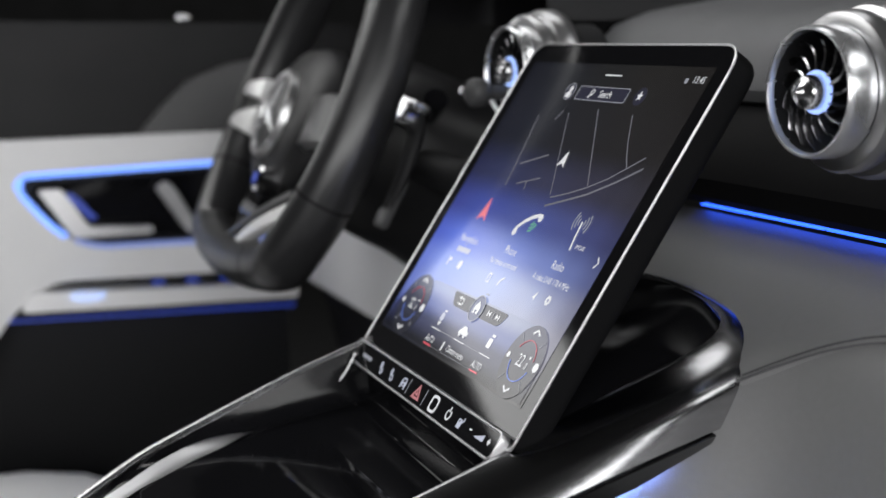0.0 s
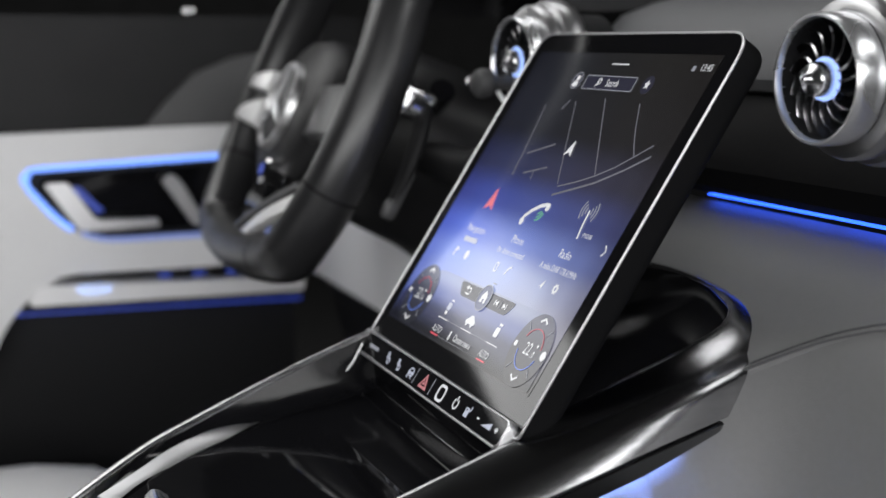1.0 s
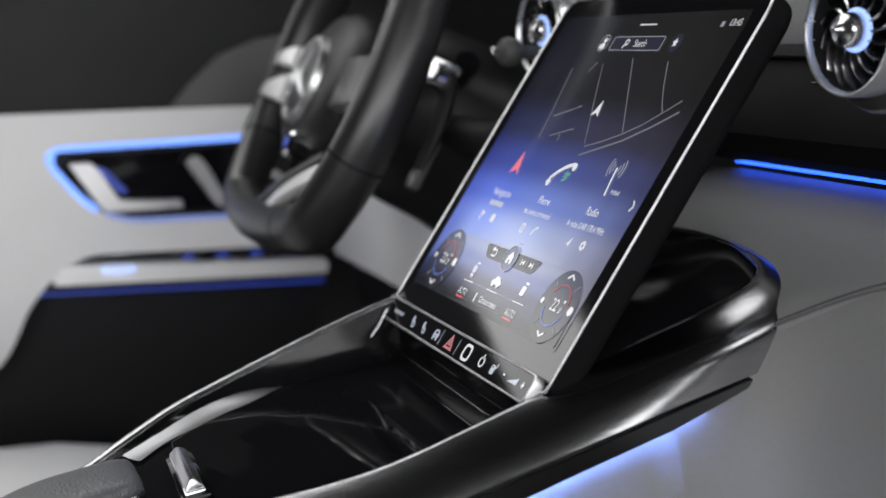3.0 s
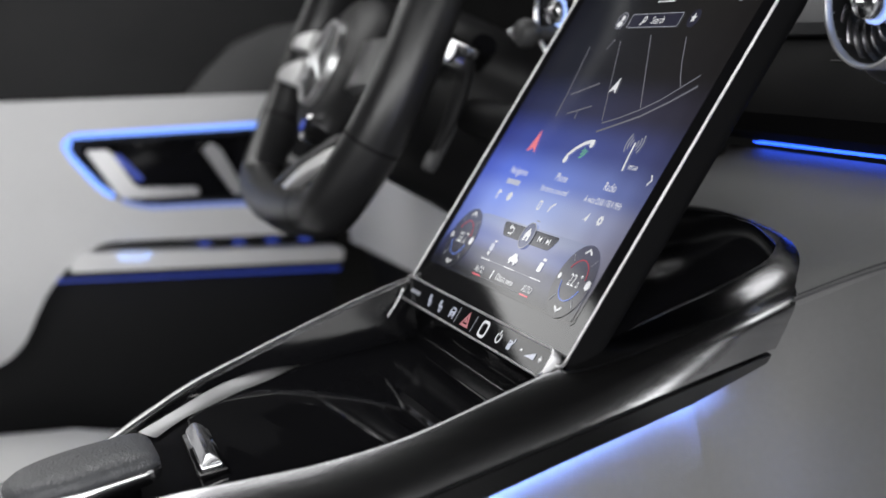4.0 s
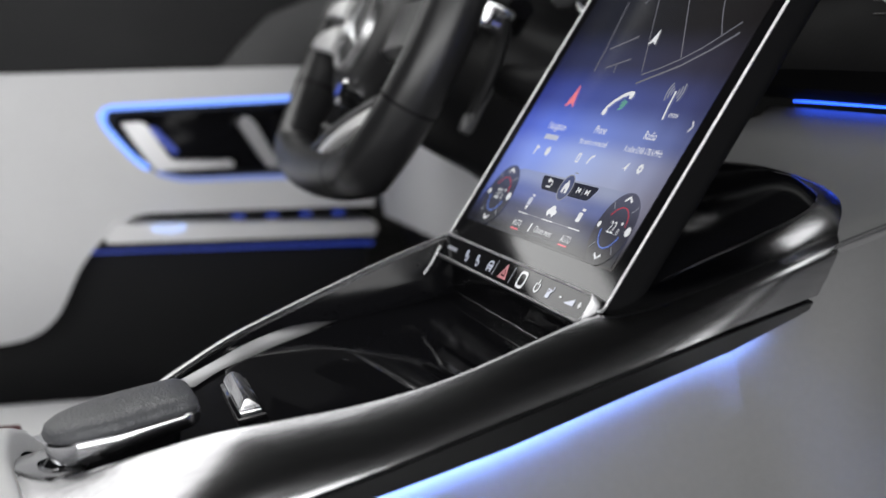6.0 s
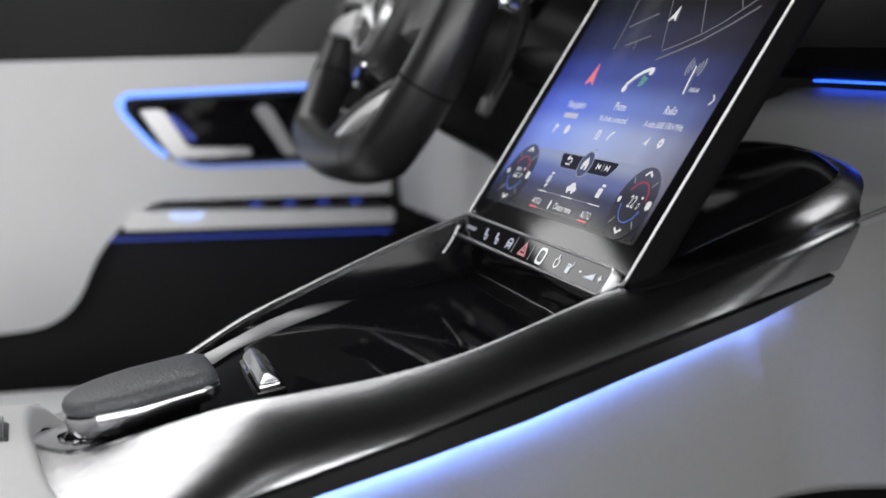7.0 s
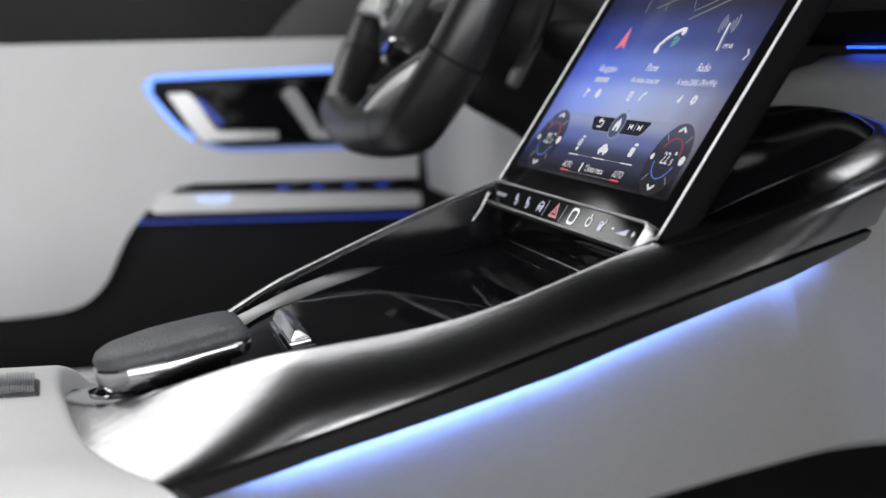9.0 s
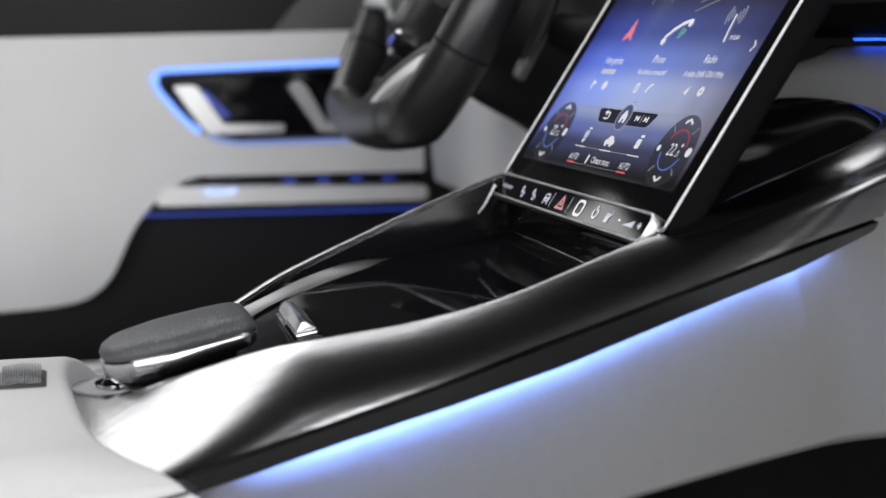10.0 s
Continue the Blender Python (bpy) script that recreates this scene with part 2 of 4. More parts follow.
SEAM = [(0.132, -0.300, 0.4235), (0.132, -0.282, 0.428), (0.132, -0.262, 0.434), (0.132, -0.235, 0.4413), (0.132, -0.210, 0.448), (0.132, -0.185, 0.455),
        (0.132, -0.153, 0.4641), (0.132, -0.118, 0.4752), (0.132, -0.080, 0.4868), (0.132, -0.040, 0.4988), (0.132, 0.0, 0.5112),
        (0.130, 0.035, 0.5205), (0.122, 0.072, 0.5275), (0.095, 0.102, 0.530), (0.045, 0.112, 0.530), (0.0, 0.114, 0.530),
        (-0.045, 0.112, 0.530), (-0.095, 0.102, 0.530), (-0.122, 0.072, 0.525), (-0.128, 0.035, 0.518), (-0.128, -0.010, 0.508), (-0.127, -0.050, 0.496),
        (-0.126, -0.086, 0.483), (-0.125, -0.119, 0.470), (-0.124, -0.152, 0.457), (-0.122, -0.184, 0.446), (-0.12, -0.212, 0.436), (-0.118, -0.25, 0.425), (-0.118, -0.302, 0.415)]
N = 168
RP, SP = spline(RIM, N), spline(SEAM, N)


def roll_profile(n):
    """Outward and downward progress, 0 to 1, along the rounded nose: a soft roll above a nearly upright facet."""
    x, z, out = 0.0, 0.0, [(0.0, 0.0)]
    for i in range(n):
        lean = radians(lerp([0.0, 0.34, 0.50, 0.64, 1.0], [74.0, 46.0, 26.0, 7.0, 4.0], (i + 0.5) / n))
        x, z = x + math.sin(lean), z + math.cos(lean)
        out.append((x, z))
    return [(p / x, q / z) for p, q in out]


ROLL = roll_profile(28)


def section(a, s):
    """One cross-section of the rolled flank between its inner rim and its seam."""
    out = Vector((s.x - a.x, s.y - a.y, 0))
    n = out.normalized() if out.length > 1e-5 else Vector((1, 0, 0))
    lip = lerp([-0.10, -0.03], [1.0, 0.15], a.y)
    row = [a - n * 0.004 + Vector((0, 0, -0.0025 * lip)), a - n * 0.0016 + Vector((0, 0, -0.0006 * lip))]
    dz = a.z - s.z
    nose = lerp([-0.07, 0.035], [0.0, 1.0], s.y)
    drop = lerp([0.4, 1.2], [0.48, 0.22], dz / max(out.length, 1e-4))
    reach = lerp([-0.17, -0.09], [0.85, 0.72], s.y)
    c = Vector((a.x + out.x * reach, a.y + out.y * reach, a.z - drop * dz))
    for i in range(29):
        t = i / 28
        p = (1 - t) ** 2 * a + 2 * t * (1 - t) * c + t * t * s
        q = a + out * ROLL[i][0] - Vector((0, 0, dz * ROLL[i][1]))
        row.append(p.lerp(q, nose))
    row.append(s - n * 0.006 + Vector((0, 0, -0.001)))
    return row


ROWS_F = [section(a, s) for a, s in zip(RP, SP)]
part("flank", grid(ROWS_F), METAL, console, "dark satin metal flank", sharp=60)


def seam_at(y):
    return lerp([p[1] for p in SEAM[:13]], [p[2] for p in SEAM[:13]], y), lerp([p[1] for p in SEAM[:13]], [p[0] for p in SEAM[:13]], y)


LED_Y = [-0.30, -0.264, -0.235, -0.199, -0.153, -0.105, -0.055, -0.003, 0.033, 0.09]
LED_Z = [0.415, 0.4255, 0.4328, 0.4428, 0.4544, 0.4678, 0.4847, 0.5016, 0.511, 0.528]

# black strip below the seam
rows = []
for k in range(53):
    y = -0.268 + 0.322 * k / 52
    (zs, xs), zl = seam_at(y), lerp(LED_Y, LED_Z, y)
    e = max(0.0, (y + 0.002) / 0.056)
    zl = zl + (zs - 0.0016 - zl) * e
    rows.append([(xs - 0.008, y, zs + 0.003), (xs - 0.0022, y, zs - 0.0006), (xs - 0.0002, y, zs - 0.0016), (xs + 0.0006, y, zs - 0.0022), (xs + 0.0006, y, min(zl - 0.0010, zs - 0.0026)),
                 (xs + 0.0002, y, zl - 0.0015), (xs - 0.0006, y, zl - 0.0012), (xs - 0.0015, y, max(zl + 0.0002, min(zl + 0.0046, zs - 0.002))), (xs - 0.014, y, max(zl + 0.0002, min(zl + 0.0046, zs - 0.002)))])
part("lower_strip", grid(rows), STRIP, console, "dark satin metal strip")

# light strip below the black strip
rows = []
for k in range(57):
    y = -0.238 + 0.254 * k / 56
    zl = lerp(LED_Y, LED_Z, y)
    e0, e1 = min(1, (y + 0.238) / 0.085), min(1, (0.016 - y) / 0.10)
    w = 0.0004 + 0.0040 * e0 * (2 - e0) * e1 * (2 - e1)
    rows.append([(0.1304 - w, y, zl + 0.0042), (0.1304, y, zl + 0.0042), (0.1304, y, zl + 0.0034), (0.1304 - w, y, zl + 0.0034)])
part("light_strip", grid(rows, closed_v=True), LED_SOFT, console, "glowing pale blue light strip")

# tray between the rims
FLOOR_Y = [-0.31, -0.25, -0.20, -0.15, -0.10, -0.05, 0.0, 0.1]
FLOOR_Z = [0.4330, 0.4480, 0.4610, 0.4715, 0.4815, 0.4895, 0.4965, 0.507]


def tray_z(y):
    return lerp(FLOOR_Y, FLOOR_Z, y)


HALF = N // 2
tray_rows, deck_rows, collar_rows = [], [], []
for k in range(0, HALF + 1, 2):
    a, b = ROWS_F[k][0], ROWS_F[N - k][0]
    front = min(1.0, max(0.0, (a.y + 0.075) / 0.05))
    front = front * front * (3 - 2 * front)
    row = []
    for j in range(41):
        t = 0.5 - 0.5 * math.cos(math.pi * j / 40)
        p = a.lerp(b, t)
        edge = lerp([0, 1], [0.07, 0.42], front) if t < 0.5 else lerp([0, 1], [0.045, 0.42], front)
        wall = min(1.0, (t if t < 0.5 else 1 - t) / edge)
        wall = wall * (2 - wall)
        end = a.z if t < 0.5 else b.z
        low = min(tray_z(p.y), max(a.z, b.z) - 0.002)
        low = low + (max(a.z, b.z) - 0.002 * min(1.0, (a - b).length / 0.12) - low) * front
        row.append(Vector((p.x, p.y, end + (low - end) * wall)))
    if -0.272 < a.y < -0.066:
        tray_rows.append(row)
    if a.y < -0.268:
        collar_rows.append([a.lerp(b, j / 40) + Vector((0, 0, 0.004 * math.sin(math.pi * j / 40))) for j in range(41)])
    if a.y > -0.078:
        deck_rows.append(row)
part("rear_collar", grid(collar_rows), METAL, console, "satin metal collar round the palm rest", sharp=70)
part("tray", grid(tray_rows), TRAY, console, "piano black tray", sharp=70)
part("front_deck", grid(deck_rows), TRAY, console, "piano black deck behind the display", sharp=70)

# sliding lid of the storage bin: a slightly raised plate with a rounded edge
lid = bmesh.new()
out = rounded([(-0.053, -0.193), (-0.062, -0.178), (-0.071, -0.163), (-0.077, -0.145), (-0.088, -0.120), (-0.087, -0.0945), (0.097, -0.0915), (0.096, -0.150), (0.088, -0.2045)], [0.003, 0.006, 0.006, 0.01, 0.01, 0.006, 0.004, 0.02, 0.004], 6)
top_ring = [lid.verts.new((x, y, tray_z(y) + 0.0010)) for x, y in out]
lid.faces.new(top_ring)
bmesh.ops.triangulate(lid, faces=lid.faces[:])
ext = bmesh.ops.extrude_face_region(lid, geom=lid.faces[:])
for v in [g for g in ext["geom"] if isinstance(g, bmesh.types.BMVert)]:
    v.co.z -= 0.004
bmesh.ops.bevel(lid, geom=[e for e in lid.edges if e.calc_face_angle(0) > 0.9], offset=0.0006, segments=2, profile=0.5, affect="EDGES")
part("bin_lid", lid, GLOSS, console, "piano black sliding lid")
# satin ledge between the lid and the wall, widest beside the toggle
outer = spline([(-0.046, -0.219, 0), (-0.060, -0.200, 0), (-0.0775, -0.181, 0), (-0.087, -0.1665, 0), (-0.093, -0.148, 0), (-0.0960, -0.124, 0), (-0.0935, -0.105, 0)], 36)
inner_edge = spline([(-0.036, -0.211, 0), (-0.0525, -0.1945, 0), (-0.062, -0.178, 0), (-0.071, -0.163, 0), (-0.078, -0.145, 0), (-0.0900, -0.124, 0), (-0.0930, -0.105, 0)], 36)
rows = []
for p, q in zip(outer, inner_edge):
    row = [p + Vector((0, 0, tray_z(p.y) - 0.001)), p + Vector((0, 0, tray_z(p.y) + 0.0042))]
    for t in (0.2, 0.4, 0.6, 0.8, 1.0):
        g = p.lerp(q, t)
        row.append(g + Vector((0, 0, tray_z(g.y) + 0.0012 + 0.0032 * (1 - t) ** 1.6)))
    rows.append(row)
part("lid_surround", grid(rows), FRAME, console, "satin silver ledge round the lid", sharp=60)
# polished upper edge of the far wall
far = [p for p in RP[N // 2:] if -0.262 < p.y < 0.0]
rad = [lerp([-0.26, -0.20, -0.12, -0.02], [0.0046, 0.0036, 0.0019, 0.0009], p.y) for p in far]
part("rim_trim", tube([p + Vector((0.0018, 0, -0.0002)) for p in far], rad, 12, flat=0.6), METAL, console, "polished metal upper edge")
# raised rear part of the tray floor, with a joint in front of the fascia
z = tray_z(-0.064)
part("tray_joint", tube([(-0.097, -0.062, z + 0.0035), (-0.092, -0.063, z + 0.0006), (0.0, -0.0645, z), (0.09, -0.066, z + 0.0003), (0.097, -0.066, z + 0.002)], 0.0008, 6), GLOSS, console)
# fascia below the display, with a rounded lower corner and a fine rim
FO = rounded([(-0.105, 0.516), (-0.105, 0.4905), (0.105, 0.4885), (0.105, 0.516)], [0.001, 0.013, 0.004, 0.001], 8)
part("fascia", plate(FO, -0.0535, -0.040, bevel=0.0012), GLOSS, console, "piano black fascia")
rim_line = [(x, -0.0533, z) for x, z in FO[2:-4]]
part("fascia_rim", tube(rim_line, 0.0006, 6), VANE, console, "fine dark chrome rim")
part("side_bracket", tube([(-0.0985, -0.0605, 0.5165), (-0.0985, -0.066, 0.5065), (-0.0985, -0.0735, 0.4965)], [0.0024, 0.0020, 0.0010], 10, flat=0.7), STRIP, console, "dark satin bracket")

# ---------------------------------------------------------------- display
SCR = pose(0, 0, 0.60, -32.7, 0, 0)
display = thing("touchscreen", "portrait touchscreen in a slim silver frame, showing a blue menu", "touchscreen", SCR)
outline = rounded([(-0.1117, -0.100), (0.1117, -0.100), (0.1117, 0.112), (-0.1117, 0.112)], [0.004, 0.004, 0.016, 0.016], 8)
inner = rounded([(-0.1105, -0.0988), (0.1105, -0.0988), (0.1105, 0.1108), (-0.1105, 0.1108)], [0.003, 0.003, 0.0150, 0.0150], 8)
part("frame", plate(outline, -0.0006, 0.0004, holes=(inner,), bevel=0.0003), FRAME, display, "thin silver frame")
part("glass", plate(inner, 0.0, 0.0007), GLASS, display, "dark glossy glass")
back = rounded([(-0.1108, -0.099), (0.1108, -0.099), (0.1108, 0.1111), (-0.1108, 0.1111)], [0.006, 0.006, 0.016, 0.016], 8)
part("housing", plate(back, 0.016, 0.0009, bevel=0.006, seg=4), BAND, display, "black housing")


def lit(name, color, power=1.0, rough=0.12):
    return material(name, (0.006, 0.006, 0.007), rough, emit=color, power=power, spread=0.02)


def menu_light(name, along, across):
    """The glow of the menu: colours along the height times colours across the width."""
    m = lit(name, (1, 1, 1))
    nt = m.node_tree
    b = nt.nodes["Principled BSDF"]
    tc = nt.nodes.new("ShaderNodeTexCoord")
    xyz = nt.nodes.new("ShaderNodeSeparateXYZ")
    nt.links.new(tc.outputs["Object"], xyz.inputs[0])
    cols = []
    for axis, lo, hi, stops in (("Z", -0.10, 0.10, along), ("X", -0.10, 0.10, across)):
        mr = nt.nodes.new("ShaderNodeMapRange")
        mr.inputs["From Min"].default_value, mr.inputs["From Max"].default_value = lo, hi
        nt.links.new(xyz.outputs[axis], mr.inputs["Value"])
        cr = nt.nodes.new("ShaderNodeValToRGB")
        cr.color_ramp.interpolation = "EASE"
        e = cr.color_ramp.elements
        while len(e) < len(stops):
            e.new(0.5)
        for el, (p, c) in zip(e, stops):
            el.position, el.color = (p - lo) / (hi - lo), (*c, 1)
        nt.links.new(mr.outputs[0], cr.inputs[0])
        cols.append(cr)
    mul = nt.nodes.new("ShaderNodeVectorMath")
    mul.operation = "MULTIPLY"
    nt.links.new(cols[0].outputs[0], mul.inputs[0])
    nt.links.new(cols[1].outputs[0], mul.inputs[1])
    nt.links.new(mul.outputs[0], b.inputs["Emission Color"])
    return m


MENU = menu_light("menu_glow",
                  [(-0.10, (0.020, 0.020, 0.021)), (-0.080, (0.021, 0.021, 0.023)), (-0.047, (0.36, 0.42, 0.66)), (-0.032, (0.36, 0.44, 0.76)), (-0.016, (0.17, 0.24, 0.64)),
                   (0.004, (0.066, 0.088, 0.29)), (0.026, (0.036, 0.038, 0.075)), (0.050, (0.014, 0.0142, 0.017)), (0.10, (0.012, 0.012, 0.0122))],
                  [(-0.10, (0.36, 0.42, 0.80)), (-0.06, (0.66, 0.76, 1.1)), (0.0, (1.0, 1.0, 1.0)), (0.05, (0.95, 0.88, 0.78)), (0.075, (0.74, 0.66, 0.58)), (0.10, (0.50, 0.42, 0.36))])
CARD = menu_light("card_glow",
                  [(-0.10, (0.008, 0.008, 0.009)), (-0.079, (0.010, 0.010, 0.013)), (-0.066, (0.045, 0.050, 0.10)), (-0.056, (0.13, 0.16, 0.36)), (-0.046, (0.30, 0.34, 0.50)), (0.10, (0.2, 0.2, 0.3))],
                  [(-0.10, (0.45, 0.5, 0.75)), (-0.05, (0.9, 0.95, 1.1)), (0.0, (1.15, 1.1, 1.0)), (0.05, (1.0, 0.98, 0.95)), (0.10, (0.6, 0.58, 0.58))])
INK = lit("menu_white", (0.80, 0.81, 0.84), 0.9)
INK_DIM = lit("menu_grey", (0.36, 0.37, 0.42), 0.8)
INK_SOFT = lit("menu_soft_white", (0.55, 0.58, 0.70), 0.9)
INK_MAP = lit("map_lines", (0.15, 0.15, 0.175), 1.0)
INK_RED = lit("menu_red", (0.85, 0.10, 0.14), 0.9)
INK_PINK = lit("menu_pink_red", (0.88, 0.22, 0.27), 0.9)
INK_PALE = lit("pale_red", (0.66, 0.26, 0.28), 0.8)
INK_ARC = lit("dial_red", (0.50, 0.05, 0.08), 0.9)
INK_DISC = menu_light("dial_glow", [(-0.10, (0.018, 0.018, 0.020)), (-0.078, (0.022, 0.022, 0.026)), (-0.062, (0.034, 0.036, 0.058)), (-0.045, (0.085, 0.092, 0.145)), (0.10, (0.1, 0.1, 0.15))],
                      [(-0.10, (0.8, 0.85, 1.0)), (0.10, (1.0, 0.95, 0.9))])
INK_GREEN = lit("menu_green", (0.18, 0.55, 0.32), 0.8)
INK_BLUE = lit("menu_blue", (0.12, 0.22, 0.75), 0.9)
INK_DARK = lit("menu_dark", (0.018, 0.020, 0.034), 1.0)
INK_HOME = lit("home_blue", (0.075, 0.090, 0.18), 1.0)
INK_PILL = lit("menu_pill", (0.022, 0.022, 0.038), 1.0)


def flat(name, pts, mat, parent, level=1, holes=(), label=""):
    """A thin shape on the screen, given in millimetres."""
    f = -0.00022 * level
    return part(name, plate([(x / 1000, z / 1000) for x, z in pts], f, f + 0.00012, holes=[[(x / 1000, z / 1000) for x, z in h] for h in holes]), mat, parent, label, smooth=False)


def circle(cx, cz, r, n=32, rz=None):
    return [(cx + r * math.cos(2 * math.pi * k / n), cz + (rz or r) * math.sin(2 * math.pi * k / n)) for k in range(n)]


def arc_band(cx, cz, r, w, a0, a1, n=20):
    o = [(cx + (r + w / 2) * math.cos(radians(a0 + (a1 - a0) * k / n)), cz + (r + w / 2) * math.sin(radians(a0 + (a1 - a0) * k / n))) for k in range(n + 1)]
    i = [(cx + (r - w / 2) * math.cos(radians(a1 - (a1 - a0) * k / n)), cz + (r - w / 2) * math.sin(radians(a1 - (a1 - a0) * k / n))) for k in range(n + 1)]
    return o + i


def stroke(pts, w):
    """The outline of a line of width w through pts."""
    P = [Vector(p) for p in pts]
    left, right = [], []
    for i, p in enumerate(P):
        d = (P[min(i + 1, len(P) - 1)] - P[max(i - 1, 0)]).normalized()
        n = Vector((-d.y, d.x)) * w / 2
        left.append(p + n)
        right.append(p - n)
    return left + right[::-1]


def rect(cx, cz, w, h, r=0.0):
    pts = [(cx - w / 2, cz - h / 2), (cx + w / 2, cz - h / 2), (cx + w / 2, cz + h / 2), (cx - w / 2, cz + h / 2)]
    return rounded(pts, r, 4) if r else pts


def words(name, text, x, z, size, mat, parent, level=2, wide=0.85, depth=0.0):
    """Lettering on the screen, its middle at x, z; millimetres."""
    cu = bpy.data.curves.new(name, "FONT")
    cu.body, cu.size, cu.align_x, cu.align_y = text, size / 1000, "CENTER", "CENTER"
    cu.resolution_u = 2
    tmp = bpy.data.objects.new("tmp_text", cu)
    scene.collection.objects.link(tmp)
    me = bpy.data.meshes.new_from_object(tmp.evaluated_get(bpy.context.evaluated_depsgraph_get()))
    bpy.data.objects.remove(tmp)
    bpy.data.curves.remove(cu)
    me.transform(Matrix.Translation((x / 1000, -0.00022 * level - depth, z / 1000)) @ Matrix.Rotation(radians(90), 4, "X") @ Matrix.Diagonal((wide, 1, 1, 1)))
    me.materials.clear()
    me.materials.append(mat)
    me.name = name
    ob = new(name, me)
    ob.parent = parent
    return ob


pic = flat("picture", rect(0, 9, 199, 180, 2), MENU, display, 1, label="lit menu picture in blue and black")
flat("climate_card", rounded([(-97, -79.6), (97, -79.6), (97, -62), (86, -43.5), (-66, -43.5), (-97, -62)], [1, 1, 6, 12, 12, 6], 5), CARD, pic, 2, label="dark blue climate card")
flat("grab_line", rect(6.3, 92.2, 18, 0.7), INK, pic, 2)
# head line: profile, search field, favourites, clock
flat("profile_disc", circle(-32, 81, 5.2), INK_PILL, pic, 2)
flat("profile_ring", circle(-32, 81, 5.3), INK_DIM, pic, 3, holes=[circle(-32, 81, 4.9)])
flat("profile_figure", circle(-31.6, 82.6, 1.7, 16), INK, pic, 3)
flat("profile_base", circle(-32.3, 79.0, 2.9, 20, 2.0), INK, pic, 3)
flat("search_field", rect(5.5, 80.6, 55, 8, 1.2), INK_PILL, pic, 2)
flat("search_border", rect(5.5, 80.6, 55.6, 8.6, 1.4), INK_DIM, pic, 3, holes=[rect(5.5, 80.6, 54.8, 7.8, 1.1)])
words("search_text", "Search", 10, 80.4, 6.4, INK, pic, 3, 0.78)
flat("search_lens", circle(-5.2, 81.4, 1.9, 20), INK, pic, 3, holes=[circle(-5.2, 81.4, 1.3, 20)])
flat("search_stem", stroke([(-6.4, 80.0), (-8.2, 77.9)], 0.8), INK, pic, 3)
flat("favourite_disc", circle(45.7, 81, 5.2), INK_PILL, pic, 2)
flat("favourite_star", [(45.7 + (2.9 if k % 2 == 0 else 1.15) * math.sin(math.pi * k / 5), 81 + (2.9 if k % 2 == 0 else 1.15) * math.cos(math.pi * k / 5)) for k in range(10)], INK, pic, 3)
words("clock", "13:45", 91.0, 91.7, 5.4, INK, pic, 2, 0.9)
flat("signal_mark", rect(80, 91.2, 2.6, 2.8), INK_DIM, pic, 2)
# map
for pts, w in (([(-53.3, 64.4), (-46.5, 33.7), (-44.7, 20)], 0.7), ([(-19.5, 68.2), (12.5, 20.8)], 0.5), ([(11.1, 71.7), (45.0, 29.6)], 0.6),
               ([(49.0, 70.4), (58.7, 56.6), (66, 48), (72.0, 42.1)], 0.6), ([(14.2, 19.3), (30, 23.5), (45.4, 28.7), (60, 35), (72.0, 42.1), (83.7, 49.3)], 0.7),
               ([(13.4, 14.1), (31, 19.5), (49.2, 25.2), (70, 34.5), (86.9, 43.5)], 1.1), ([(-41.7, 34.1), (-14.5, 42.1)], 0.8), ([(-32.6, 22.4), (-8.8, 28.3)], 0.7),
               ([(-31, 63), (-27, 69)], 0.6), ([(-22, 25.5), (-20, 20)], 0.5)):
    flat("map_road", stroke(pts, w), INK_MAP, pic, 2)
flat("map_arrow", [(6.6, 46), (9.4, 36.6), (6.0, 38.8), (1.4, 36.8)], INK, pic, 3)
# three main tiles
flat("route_arrow", [(-50.6, 10.8), (-44.7, -3.2), (-49.2, -0.6), (-55.6, -3.2)], INK_PINK, pic, 3)
words("route_title", "Navigation", -49.0, -15.6, 6.6, INK, pic, 2)
flat("route_line", rect(-49, -22.4, 18, 3.0, 0.6), INK_SOFT, pic, 2)
flat("route_flag", [(-60.4, -33.8), (-59.4, -33.8), (-59.4, -31), (-55.6, -29.6), (-60.4, -28)], INK, pic, 2)
flat("route_pin", circle(-43, -31, 2.7, 20), INK, pic, 2)
flat("phone_handset", stroke([(-3.4, -4.6), (-2.5, -1.0), (2.5, 3.2), (9.0, 6.6), (15.0, 8.3), (18.8, 8.2)], 2.2), INK, pic, 3)
flat("phone_ear", circle(17.6, 6.9, 2.1, 14), INK, pic, 3)
flat("phone_mouth", circle(-2.4, -3.6, 2.2, 14), INK, pic, 3)
for k in range(3):
    flat("phone_wave", arc_band(10.5, 5.0, 2.6 + 1.9 * k, 0.8, -85, -15, 8), INK_GREEN, pic, 3)
words("phone_title", "Phone", 6.0, -14.2, 6.6, INK, pic, 2)
words("phone_state", "No device connected", 5.6, -21.7, 4.9, INK, pic, 2, 0.78)
flat("phone_device", rect(-1, -31.2, 3.6, 5.6, 0.8), INK, pic, 2, holes=[rect(-1, -31.2, 2.2, 4.0, 0.4)])
flat("phone_call", stroke([(11.8, -33.4), (12.6, -31.0), (14.4, -29.2), (16.4, -28.6)], 1.1), INK, pic, 2)
flat("page_dot", rect(8.3, -39.6, 4, 0.6), INK_DIM, pic, 2)
flat("radio_mast", stroke([(60.6, 11), (61.6, 3), (63.3, -4.2)], 1.2), INK, pic, 3)
for k in range(3):
    for a0, a1 in ((-38, 38), (142, 218)):
        flat("radio_wave", arc_band(60.4, 10.6, 3.0 + 2.4 * k, 0.7, a0, a1, 8), INK_DIM, pic, 3)
